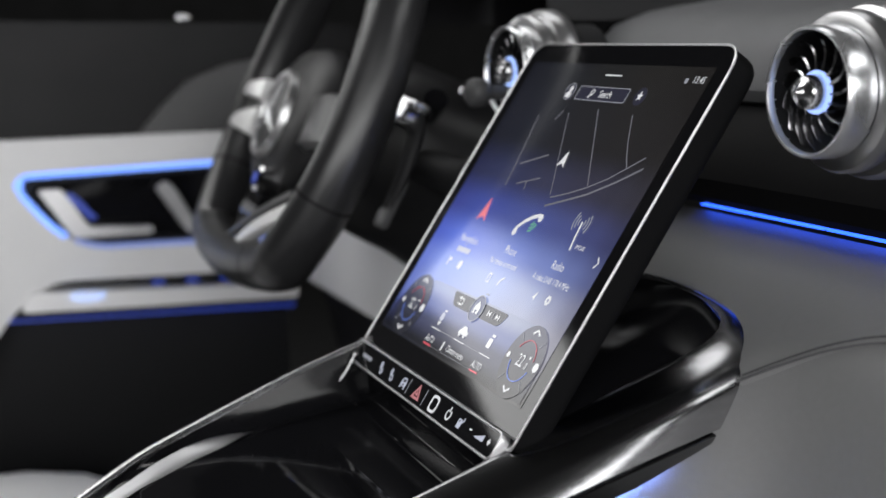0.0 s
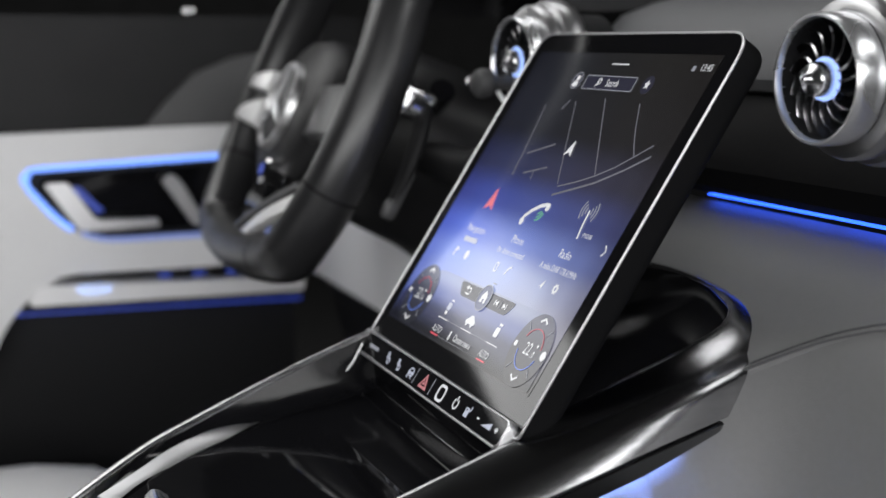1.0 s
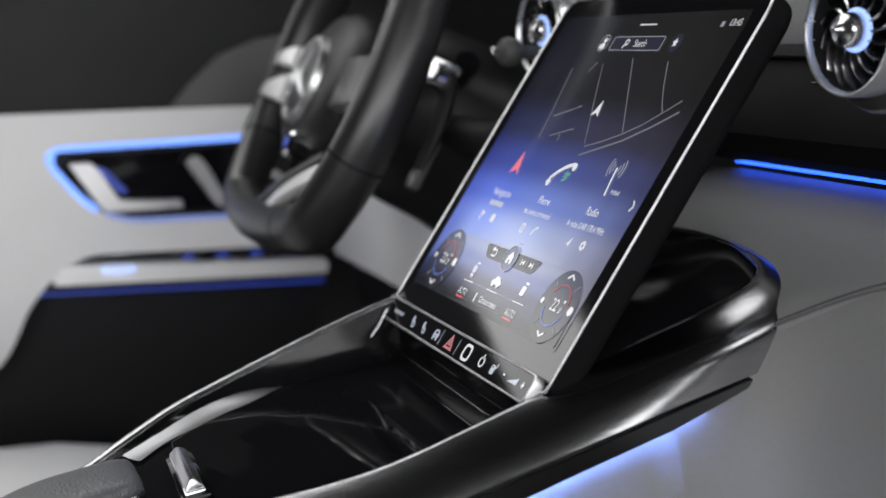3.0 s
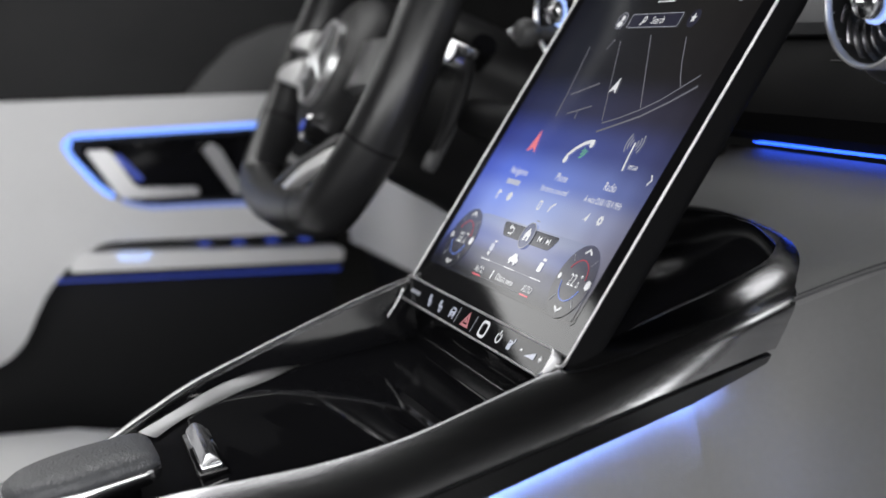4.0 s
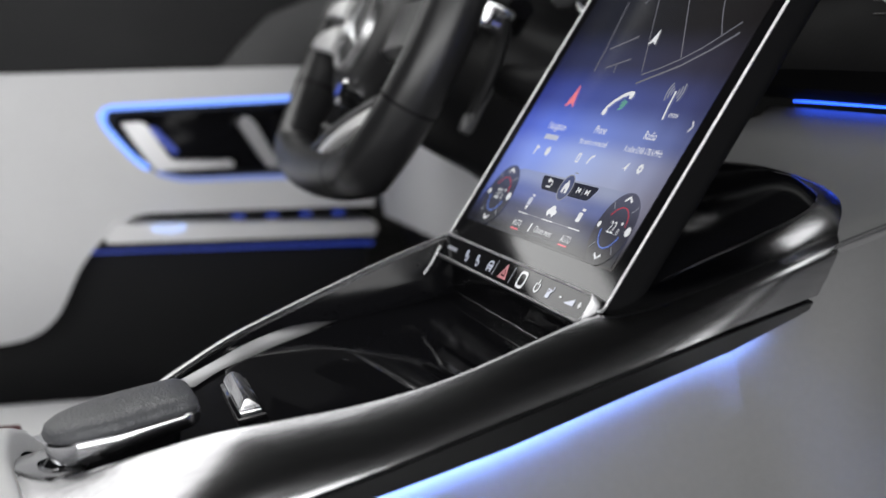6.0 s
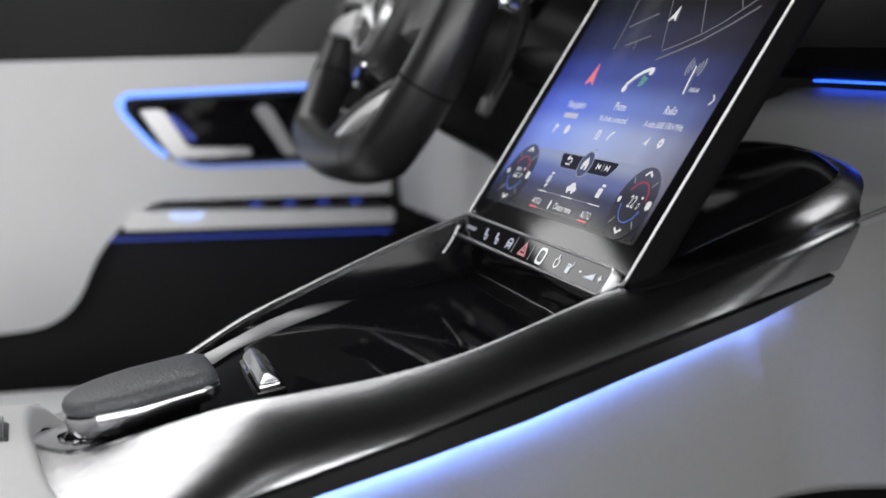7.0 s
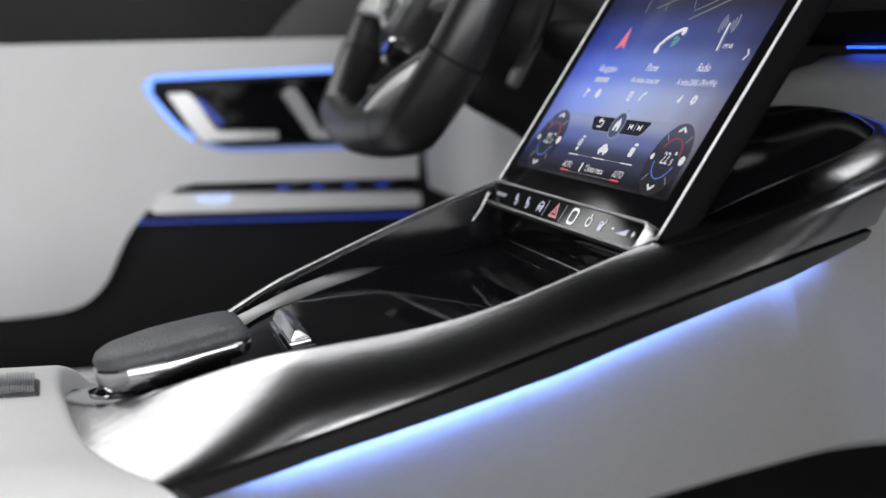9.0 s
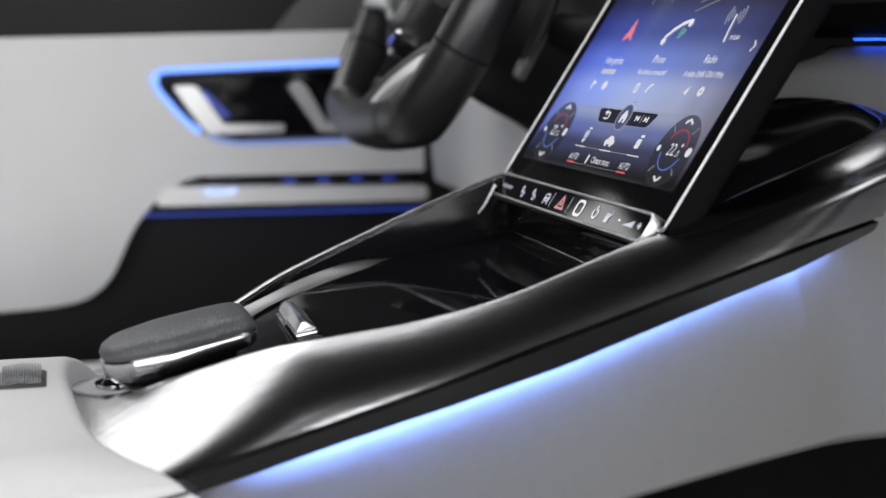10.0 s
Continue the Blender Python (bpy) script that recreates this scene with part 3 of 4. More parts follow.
words("radio_band", "FM/DAB", 71.4, -1.8, 3.4, INK, pic, 2, 0.8)
words("radio_title", "Radio", 61.5, -13.6, 6.6, INK, pic, 2)
words("radio_station", "A relax DAB 178.4 MHz", 62.5, -21.8, 5.0, INK, pic, 2, 0.8)
flat("radio_mute", [(52.4, -32.4), (54.4, -31.2), (57.0, -28.4), (56.2, -33.2), (54.2, -31.8)], INK, pic, 2)
flat("radio_gear", [(70 + (2.9 if k % 2 else 2.1) * math.cos(math.pi * k / 8), -30.7 + (2.9 if k % 2 else 2.1) * math.sin(math.pi * k / 8)) for k in range(16)], INK, pic, 2, holes=[circle(70, -30.7, 1.0, 12)])
flat("next_page", stroke([(92.6, -3.4), (95.0, -6.1), (92.6, -8.8)], 0.8), INK, pic, 2)
# home bar
flat("home_bar", rounded([(-29, -44.6), (43, -44.6), (37, -52.6), (-23, -52.6)], [3, 3, 3, 3], 4), INK_DARK, pic, 3)
flat("home_disc", circle(6.6, -48.6, 7.2), INK_HOME, pic, 4)
flat("home_ring", circle(6.6, -48.6, 7.6), INK_DIM, pic, 5, holes=[circle(6.6, -48.6, 7.1)])
flat("home_house", [(3.4, -51.6), (5.6, -51.6), (5.6, -49.4), (7.6, -49.4), (7.6, -51.6), (9.8, -51.6), (9.8, -47.6), (6.6, -44.4), (3.4, -47.6)], INK, pic, 5)
flat("back_arrow", stroke([(-18.0, -50.4), (-13.2, -50.4), (-12.2, -48.6), (-13.2, -46.9), (-17.4, -46.9)], 0.9), INK, pic, 4)
flat("back_head", [(-19.2, -46.9), (-16.6, -45.2), (-16.6, -48.6)], INK, pic, 4)
for x, d in ((22.6, -1), (32.5, 1)):
    flat("skip_mark", [(x - 1.8 * d, -46.8), (x + 1.2 * d, -48.3), (x - 1.8 * d, -49.8)], INK, pic, 4)
    flat("skip_bar", rect(x + 1.9 * d, -48.3, 0.8, 3.2), INK, pic, 4)
flat("home_divider", rect(27.6, -48.3, 0.3, 4.4), INK_DIM, pic, 4)
# climate dials
for cx in (-72.5, 78.5):
    dial = flat("climate_dial", circle(cx, -62.0, 18.4, 40, 19.0), INK_DISC, pic, 3, label="dark round climate dial")
    flat("dial_warm_arc", arc_band(cx, -61.6, 10.6, 0.5, 10, 150), INK_ARC, dial, 4)
    flat("dial_cool_arc", arc_band(cx, -61.6, 10.6, 0.5, 190, 340), INK_BLUE, dial, 4)
    words("dial_figure", "22", cx - 1.2, -61.8, 9.0, INK, dial, 4, 0.8)
    words("dial_decimal", ".0", cx + 5.6, -63.2, 5.0, INK, dial, 4, 0.8)
    flat("dial_degree", circle(cx + 6.4, -58.6, 0.8, 12), INK, dial, 4)
    flat("dial_up", stroke([(cx - 3.4, -47.6), (cx, -45.4), (cx + 3.4, -47.6)], 1.2), INK, dial, 4)
    flat("dial_down", stroke([(cx - 3.4, -75.6), (cx, -77.8), (cx + 3.4, -75.6)], 1.2), INK, dial, 4)
    flat("dial_fan_low", circle(cx - 15.2, -61.6, 1.7, 6), INK, dial, 4)
    flat("dial_fan_high", circle(cx + 15.2, -61.6, 2.5, 8), INK, dial, 4)
    for a in (45, 135, 225, 315):
        flat("dial_tick", stroke([(cx + r * math.cos(radians(a)), -61.6 + r * math.sin(radians(a))) for r in (12.6, 17.4)], 0.3), INK_DIM, dial, 4)
# seat and car symbols, climate line
flat("seat_back", rect(-27, -60.6, 4.4, 4.6, 1.4), INK_SOFT, pic, 3)
flat("seat_heat", rect(-26, -57.0, 3.2, 1.0, 0.3), INK, pic, 3)
flat("seat_base", rounded([(-29, -63.4), (-25, -63.4), (-27, -66)], 0.6, 3), INK, pic, 3)
flat("car_symbol", rounded([(0.5, -64.2), (11.6, -64.2), (11.6, -61.8), (9.6, -61.4), (7.8, -59.4), (4.0, -59.4), (2.4, -61.6), (0.5, -62)], 0.8, 3), INK, pic, 3)
flat("car_wheel", circle(3.2, -64.4, 1.2, 12), INK, pic, 4)
flat("car_wheel", circle(9.2, -64.4, 1.2, 12), INK, pic, 4)
flat("seat_back", rect(39, -61.4, 4.6, 5.2, 1.0), INK, pic, 3)
flat("seat_heat", rect(40, -57.2, 3.6, 1.4, 0.3), INK, pic, 3)
for x0, x1 in ((-33, -20.5), (-20.5, -0.5), (-0.5, 13.6), (13.6, 34), (34, 47.5)):
    flat("level_line", rect((x0 + x1) / 2, -67.9, x1 - x0, 0.5 if x1 - x0 < 15 else 0.22), INK if x1 - x0 < 15 else INK_DIM, pic, 3)
words("auto_text", "AUTO", -26.5, -74.2, 5.4, INK, pic, 3, 0.76)
words("auto_text", "AUTO", 39.0, -74.2, 5.4, INK, pic, 3, 0.76)
flat("climate_line", rect(6, -77.5, 74, 0.25), INK_DIM, pic, 2)
flat("auto_line", rect(-27, -77.4, 10, 0.8), INK_RED, pic, 3)
flat("auto_line", rect(38.6, -77.4, 10, 0.8), INK_RED, pic, 3)
flat("thermometer", rect(-8.0, -74.2, 1.5, 5.2, 0.6), INK, pic, 3)
words("climate_text", "Climate menu", 9.4, -74.2, 5.4, INK, pic, 3, 0.76)

# button bar under the screen
BO = rounded([(-0.1065, -0.1085), (0.1065, -0.1085), (0.1065, -0.0935), (-0.1065, -0.0935)], 0.0045, 6)
BI = rounded([(-0.1050, -0.1070), (0.1050, -0.1070), (0.1050, -0.0950), (-0.1050, -0.0950)], 0.0035, 6)
bar = part("button_bar", plate(BI, -0.0040, 0.0), GLOSS, display, "piano black touch button bar")
part("bar_frame", plate(BO, -0.0050, 0.0012, holes=(BI,), bevel=0.0006), SILVER, bar, "silver frame")


def on_bar(name, pts, mat, holes=(), level=0):
    f = -0.0043 - 0.0002 * level
    return part(name, plate([(x / 1000, z / 1000) for x, z in pts], f, f + 0.0001, holes=[[(x / 1000, z / 1000) for x, z in h] for h in holes]), mat, bar, smooth=False)


BZ = -101.2
on_bar("badge_bars", rect(-82, BZ, 15, 2.0), INK_DIM)
for x in (-56.0, -38.6):
    on_bar("bar_symbol", rounded([(x - 2.6, BZ + 3.0), (x - 0.4, BZ + 3.0), (x + 0.2, BZ - 0.6), (x - 2.2, BZ - 0.9)], 0.6, 3), INK_SOFT)
    on_bar("bar_symbol_ring", circle(x + 1.6, BZ - 1.7, 1.9, 18), INK_SOFT, holes=[circle(x + 1.6, BZ - 1.7, 1.1, 18)])
on_bar("car_front", rounded([(-22.0, BZ - 2.0), (-15.6, BZ - 2.0), (-15.0, BZ + 0.3), (-16.6, BZ + 2.8), (-21.0, BZ + 2.8), (-22.6, BZ + 0.3)], 0.8, 3), INK_SOFT, holes=[rect(-18.8, BZ + 1.2, 4.2, 1.4), rect(-18.8, BZ - 0.9, 3.0, 0.6)])
for x in (-21.4, -16.2):
    on_bar("car_tyre", rect(x, BZ - 2.7, 1.1, 1.2), INK_SOFT)
on_bar("warning_triangle", [(-3.2, BZ - 3.8), (8.0, BZ - 3.8), (2.4, BZ + 4.6)], INK_PALE, holes=[[(-0.8, BZ - 2.4), (5.6, BZ - 2.4), (2.4, BZ + 2.2)]])
on_bar("warning_core", [(0.9, BZ - 1.6), (3.9, BZ - 1.6), (2.4, BZ + 0.8)], INK_PALE)
for x in (-11.4, 13.0):
    on_bar("divider", rect(x, BZ, 0.5, 9), INK_DIM)
on_bar("touch_sensor", rect(26.5, BZ, 9.6, 9.2, 3.2), INK, holes=[rect(26.5, BZ, 6.8, 6.2, 2.2)])
on_bar("power_ring", arc_band(46.9, BZ, 2.6, 0.9, -230, 50), INK)
on_bar("power_stroke", rect(46.9, BZ + 2.6, 0.9, 2.8), INK)
on_bar("mode_symbol", rounded([(59.6, BZ - 3.0), (63.6, BZ - 3.0), (63.6, BZ + 1.8), (59.6, BZ + 1.8)], 0.5, 3), INK_SOFT, holes=[[(60.4, BZ - 0.2), (62.6, BZ + 1.0), (60.4, BZ + 1.2)]])
on_bar("mode_mark", stroke([(63.8, BZ + 0.4), (65.4, BZ + 1.6), (65.0, BZ + 3.2)], 0.7), INK_SOFT)
on_bar("volume_minus", rect(75.4, BZ + 0.2, 2.2, 0.9), INK)
on_bar("volume_wedge", [(80.4, BZ - 1.6), (91.0, BZ - 1.6), (91.0, BZ + 1.8)], INK_SOFT)
on_bar("volume_plus", rect(97.0, BZ + 0.2, 3.0, 0.9), INK)
on_bar("volume_plus_stem", rect(97.0, BZ + 0.2, 0.9, 3.0), INK)

# ---------------------------------------------------------------- dashboard
dash = thing("dashboard", "dashboard in grey leather with a black upper band", "dashboard", kind="structure")
SHELF = spline([(0, 0.0, 0.500), (0, 0.030, 0.523), (0, 0.050, 0.541), (0, 0.062, 0.5505), (0, 0.080, 0.5598), (0, 0.100, 0.5705), (0, 0.125, 0.5835), (0, 0.152, 0.5945)], 60)
SHELF_Y, SHELF_Z = [p.y for p in SHELF], [p.z for p in SHELF]
ARC_X, ARC_Y, ARC_R = 0.22, 0.0, 0.06


def leather_path():
    """Stations along the foot of the leather: place, inward direction, foot height, rise and reach."""
    out = []
    foot_y, foot_z = [-0.6, -0.3, -0.2, -0.09, -0.04, 0.02], [0.34, 0.380, 0.3985, 0.4185, 0.4275, 0.4375]
    for k in range(40):
        y = -0.6 + 0.60 * k / 40
        zb = lerp(foot_y, foot_z, y)
        out.append((Vector((0.16, y, 0)), Vector((-1, 0, 0)), zb, (lerp(LED_Y, LED_Z, y) - 0.0095 - zb) / 0.0265, 0.037 + 0.003 * max(0, (y + 0.05) / 0.05)))
    for k in range(61):
        f = math.pi / 2 * k / 60
        m = Vector((-math.cos(f), math.sin(f), 0))
        p = Vector((ARC_X, ARC_Y, 0)) + m * ARC_R
        u = k / 60
        e = u * u * (3 - 2 * u)
        reach = min(0.152 / max(math.sin(f), 0.05) - ARC_R, 0.04 + 0.50 * min(1, u / 0.25))
        out.append((p, m, lerp([0, 0.5, 1], [0.434, 0.440, 0.446], u), 2.2 + 4.6 * e ** 3, reach))
    for k in range(1, 31):
        out.append((Vector((0.22 + 0.48 * k / 30, 0.06, 0)), Vector((0, 1, 0)), 0.446 + 0.004 * k / 30, 6.8, 0.092))
    return out


LP = leather_path()
NS = len(LP) - 1


def leather_at(k, t):
    p, m, zb, rise, reach = LP[k]
    q = reach * t ** 1.9
    a = p + m * q
    wall, r = zb + rise * q, 0.030
    shelf = lerp(SHELF_Y, SHELF_Z, a.y) + 1.2 * max(0.0, 0.03 - a.y)
    h = max(r - abs(wall - shelf), 0) / r
    edge = lerp([0.0, 0.035, 0.062, 0.08, 0.084, 0.088], [0.102, 0.100, 0.090, 0.06, 0.02, -0.10], a.y)
    dip = 3.0 * max(0.0, edge - a.x) if a.y > 0.0 else 0.0
    return Vector((a.x, a.y, min(wall, shelf) - h * h * r * 0.25 - min(dip, 0.12)))


rows = []
for k in range(NS + 1):
    row = [leather_at(k, i / 30) for i in range(31)]
    out = -LP[k][1]
    row = [row[0] - out * 0.03 - Vector((0, 0, 0.010)), row[0] - out * 0.004 - Vector((0, 0, 0.004))] + row
    rows.append(row)
part("leather_panel", grid(rows), LEATHER, dash, "smooth grey leather panel", sharp=80)
rows = []
for x in (-0.04, 0.0, 0.03, 0.06):
    rows.append([(x, 0.152, 0.5938), (x, 0.125, 0.5828), (x, 0.100, 0.5698), (x, 0.088, 0.5632), (x, 0.080, 0.552)])
part("shelf", grid(rows), LEATHER, dash, "grey leather shelf")
# stitched seam across the leather: two rows of thread along a soft fold
seam_xy = [(0.1235, 0.0555, 0.5420), (0.128, 0.0613, 0.5455), (0.1381, 0.0722, 0.5526), (0.1484, 0.0796, 0.5584), (0.1594, 0.0861, 0.5631)]
seam_xy += [(x, y, lerp(SHELF_Y, SHELF_Z, y)) for x, y in ((0.1722, 0.0937), (0.20, 0.1030), (0.25, 0.1100), (0.35, 0.1150), (0.68, 0.1170))]
seam_mid = spline(seam_xy, 90)
part("seam_fold", tube([p + Vector((0.0002, -0.0002, -0.0010)) for p in seam_mid], 0.0024, 8), LEATHER, dash, "raised leather fold")
for off in (-0.0026, 0.0026):
    part("stitch_line", tube([p + Vector((-0.35, 0.75, 0.45)) * off + Vector((0.0003, -0.0008, 0.0010)) for p in seam_mid], 0.0006, 6), THREAD, dash, "grey stitched seam")
part("light_strip", box(0.12, 0.007, 0.0011, (-0.004, 0.1505, 0.5985), 0.0004), LED, dash, "glowing blue light strip")
part("light_strip", box(0.64, 0.007, 0.0011, (0.379, 0.1505, 0.5985), 0.0004), LED, dash, "glowing blue light strip")
rows = []
for x in (-0.68, -0.30, -0.05, 0.3, 0.75):
    rows.append([(x, 0.158, 0.5995), (x, 0.142, 0.601), (x, 0.130, 0.607), (x, 0.126, 0.618), (x, 0.132, 0.638), (x, 0.148, 0.654), (x, 0.16, 0.660)])
part("band", grid(rows), BAND, dash, "black band")
rows = []
for x in (-0.225, -0.05, 0.3, 0.75):
    rows.append([(x, 0.165, 0.657), (x, 0.154, 0.6615), (x, 0.151, 0.668), (x, 0.156, 0.69), (x, 0.172, 0.707), (x, 0.20, 0.717), (x, 0.26, 0.727), (x, 0.6, 0.75)])
part("top_pad", grid(rows), DASHTOP, dash, "dark grey leather top pad")
rows = []
for x in (-0.68, -0.5, -0.3, -0.225):
    rows.append([(x, 0.30, 0.650), (x, 0.30, 0.717), (x, 0.31, 0.727), (x, 0.6, 0.75)])
part("cluster_recess", grid(rows), MATT, dash, "black recess behind the wheel")
rows = []
for x in (-0.66, -0.5, -0.3, -0.125):
    rows.append([(x, 0.152, 0.5995), (x, 0.10, 0.590), (x, 0.072, 0.575), (x, 0.066, 0.550)])
part("knee_bolster", grid(rows), MATT, dash, "black upper knee bolster")
rows = []
for x in (-0.66, -0.5, -0.3, -0.13):
    rows.append([(x, 0.068, 0.551), (x, 0.061, 0.546), (x, 0.058, 0.53), (x, 0.056, 0.49), (x, 0.060, 0.462), (x, 0.075, 0.455)])
part("knee_panel", grid(rows), DOORGREY, dash, "light grey leather knee panel")
part("lower_shell", plate([(0.075, 0.456), (0.30, 0.456), (0.36, 0.12), (0.16, 0.12)], -0.66, 0.70, axes=("y", "z", "x")), MATT, dash, "black lower shell")
# trim line on the band
for z in (0.6545, 0.6475):
    part("trim_line", tube([(0.02, 0.1405, z), (0.11, 0.1405, z)], 0.0004, 6), SAIL, dash)

# ---------------------------------------------------------------- air vents
def air_vent(name, m):
    v = thing(name, "round turbine air vent, satin silver with blue light ring", "air vent", m, group="round air vents")
    part("front_ring", revolve([(0.0262, 0.004), (0.0264, 0.0), (0.0270, -0.0014), (0.0279, -0.0016), (0.0285, -0.0005), (0.0288, 0.003), (0.0290, 0.011), (0.0286, 0.013)], 64), BRIGHT, v, "satin silver front ring")
    part("collar", revolve([(0.0286, 0.0135), (0.0310, 0.0135), (0.0345, 0.015), (0.0360, 0.018), (0.0358, 0.024), (0.0345, 0.027)], 64), SILVER, v, "satin silver collar")
    part("barrel", revolve([(0.0345, 0.0275), (0.0375, 0.029), (0.0392, 0.034), (0.0392, 0.045), (0.0375, 0.049), (0.034, 0.051), (0.028, 0.0515)], 64), SILVER, v, "satin silver barrel")
    part("neck", revolve([(0.0300, 0.050), (0.0300, 0.085)], 40), MATT, v, "black neck")
    part("duct", revolve([(0.0263, 0.002), (0.0256, 0.012), (0.0235, 0.030), (0.0, 0.032)], 40), MATT, v, "black duct")
    part("hub", revolve([(0.0, -0.0085), (0.0015, -0.0080), (0.0021, -0.0060), (0.0036, -0.0045), (0.0068, -0.0030), (0.0076, -0.0016), (0.0077, 0.002), (0.0077, 0.03)], 32), VANE, v, "dark chrome hub")
    part("light_ring", revolve([(0.0076, 0.0042), (0.0082, 0.0030), (0.0092, 0.0030), (0.0096, 0.0042), (0.0092, 0.0054), (0.0076, 0.0054)], 40), LED_VENT, v, "glowing blue ring")
    blade = None
    for k in range(15):
        if blade is None:
            rr = []
            for i in range(8):
                u = i / 7
                r = 0.0100 + 0.0158 * u
                a = 0.55 * u * u
                tw = 0.9 - 0.55 * u
                dx, dy = (0.0009 + 0.0009 * u) * math.cos(tw), 0.0060 * math.sin(tw)
                cx, cz = r * math.cos(a), r * math.sin(a)
                tx, tz = -math.sin(a), math.cos(a)
                th = 0.00045
                y0 = 0.006 + 0.001 * u
                rr.append([(cx + tx * (-dx - th), y0 - dy * 0.5, cz + tz * (-dx - th)), (cx + tx * (-dx + th), y0 - dy * 0.5 - 0.0004, cz + tz * (-dx + th)),
                           (cx + tx * (dx + th), y0 + dy, cz + tz * (dx + th)), (cx + tx * (dx - th), y0 + dy, cz + tz * (dx - th))])
            blade = part("blade", grid(rr, closed_v=True), VANE, v)
            first = blade
        else:
            b = new("blade", first.data)
            b.parent = v
            b.rotation_euler = (0, 2 * math.pi * k / 15, 0)
    return v


vent = air_vent("air_vent", pose(0.146, 0.070, 0.6735, 0, 0, 3))
vent2 = copy_thing(vent, pose(-0.160, 0.060, 0.6765, 0, 0, 4) @ Matrix.Diagonal((1.0, 0.72, 1.0, 1.0)))

# ---------------------------------------------------------------- driver's door
door = thing("driver_door", "grey and black car door with blue lit trim", "car door")
DX = -0.664
panel = rounded([(-0.9, 0.590), (0.05, 0.6115), (0.05, 0.472), (-0.185, 0.472), (-0.216, 0.448), (-0.235, 0.425), (-0.265, 0.358), (-0.34, 0.350), (-0.9, 0.36)],
                [0, 0, 0, 0.02, 0.02, 0.02, 0.05, 0.05, 0], 6)
hole = rounded([(-0.224, 0.572), (0.045, 0.5835), (0.045, 0.503), (-0.166, 0.502)], [0.026, 0.004, 0.004, 0.04], 8)
part("panel", plate(panel, DX, DX - 0.03, axes=("y", "z", "x"), holes=(hole,), bevel=0.007, seg=4), DOORGREY, door, "grey leather panel")
inset = rounded([(-0.206, 0.5635), (0.045, 0.5745), (0.045, 0.5095), (-0.160, 0.5085)], [0.020, 0.003, 0.003, 0.03], 8)
part("recess_frame", plate(hole, DX - 0.009, DX - 0.024, axes=("y", "z", "x"), holes=(inset,), bevel=0.003), MATT, door, "black recess frame")
part("recess", plate(hole, DX - 0.028, DX - 0.04, axes=("y", "z", "x")), GLOSS, door, "black recess")
ring = [(DX - 0.0025, y, z) for y, z in hole]
upper = sorted([p for p in ring if p[2] > 0.552], key=lambda p: -p[1]) + sorted([p for p in ring if 0.512 < p[2] <= 0.552 and p[1] < 0], key=lambda p: -p[2])
part("recess_light", tube(upper, 0.0034, 8), LED_DOOR, door, "glowing blue outline")
part("recess_light_low", tube(sorted([p for p in ring if p[2] <= 0.512], key=lambda p: p[1]), 0.0032, 8), LED_LOW, door, "dim blue outline")
pull = part("door_handle", plate(rounded([(-0.194, 0.5575), (-0.172, 0.5580), (-0.147, 0.5210), (-0.088, 0.5200), (-0.088, 0.5125), (-0.163, 0.5115)], 0.004, 4), DX - 0.008, DX - 0.018, axes=("y", "z", "x"), bevel=0.003), SILVER, door, "satin silver door handle")
part("handle_glow", plate(rounded([(-0.170, 0.552), (-0.160, 0.552), (-0.138, 0.528), (-0.144, 0.526)], 0.002, 3), DX - 0.024, DX - 0.027, axes=("y", "z", "x")), LEDBLUE, door, "deep blue light")
part("seat_switch", plate(rounded([(-0.084, 0.556), (-0.074, 0.563), (-0.066, 0.556), (-0.046, 0.5205), (-0.012, 0.5205), (-0.012, 0.5115), (-0.054, 0.5115)], 0.004, 4), DX - 0.010, DX - 0.018, axes=("y", "z", "x"), bevel=0.003), SILVER, door, "satin silver seat switch")
top = rounded([(-0.9, 0.585), (0.12, 0.608), (0.12, 0.713), (-0.9, 0.716)], [0, 0, 0.012, 0.012], 5)
part("upper_trim", plate(top, DX - 0.014, DX - 0.08, axes=("y", "z", "x"), bevel=0.012, seg=4), TOPPAD, door, "black upper trim")
sail = [(-0.100, 0.607), (-0.078, 0.633), (-0.050, 0.659), (-0.012, 0.674), (0.04, 0.682), (0.10, 0.684), (0.10, 0.607)]
part("speaker_cover", plate(sail, DX - 0.005, DX - 0.03, axes=("y", "z", "x"), bevel=0.006, seg=3), SAIL, door, "dark grey speaker cover")
part("lock_pin", revolve([(0.0, -0.004), (0.003, -0.003), (0.0042, 0.0), (0.003, 0.008), (0.0, 0.008)], 20, at=(DX - 0.03, -0.052, 0.718)), CHROME, door, "chrome lock pin")
part("ledge", plate(rounded([(-0.205, 0.464), (0.05, 0.458), (0.05, 0.444), (-0.214, 0.446)], 0.005, 4), DX + 0.012, DX - 0.03, axes=("y", "z", "x"), bevel=0.004, seg=3), LEDGE, door, "satin silver ledge")
part("ledge_lower", plate(rounded([(-0.216, 0.4445), (0.05, 0.4425), (0.05, 0.4365), (-0.222, 0.4385)], 0.002, 3), DX + 0.002, DX - 0.03, axes=("y", "z", "x")), MATT, door, "black ledge underside")
part("ledge_light", plate([(-0.226, 0.437), (0.05, 0.4345), (0.05, 0.4325), (-0.227, 0.435)], DX - 0.002, DX - 0.03, axes=("y", "z", "x")), LEDBLUE, door, "deep blue light")
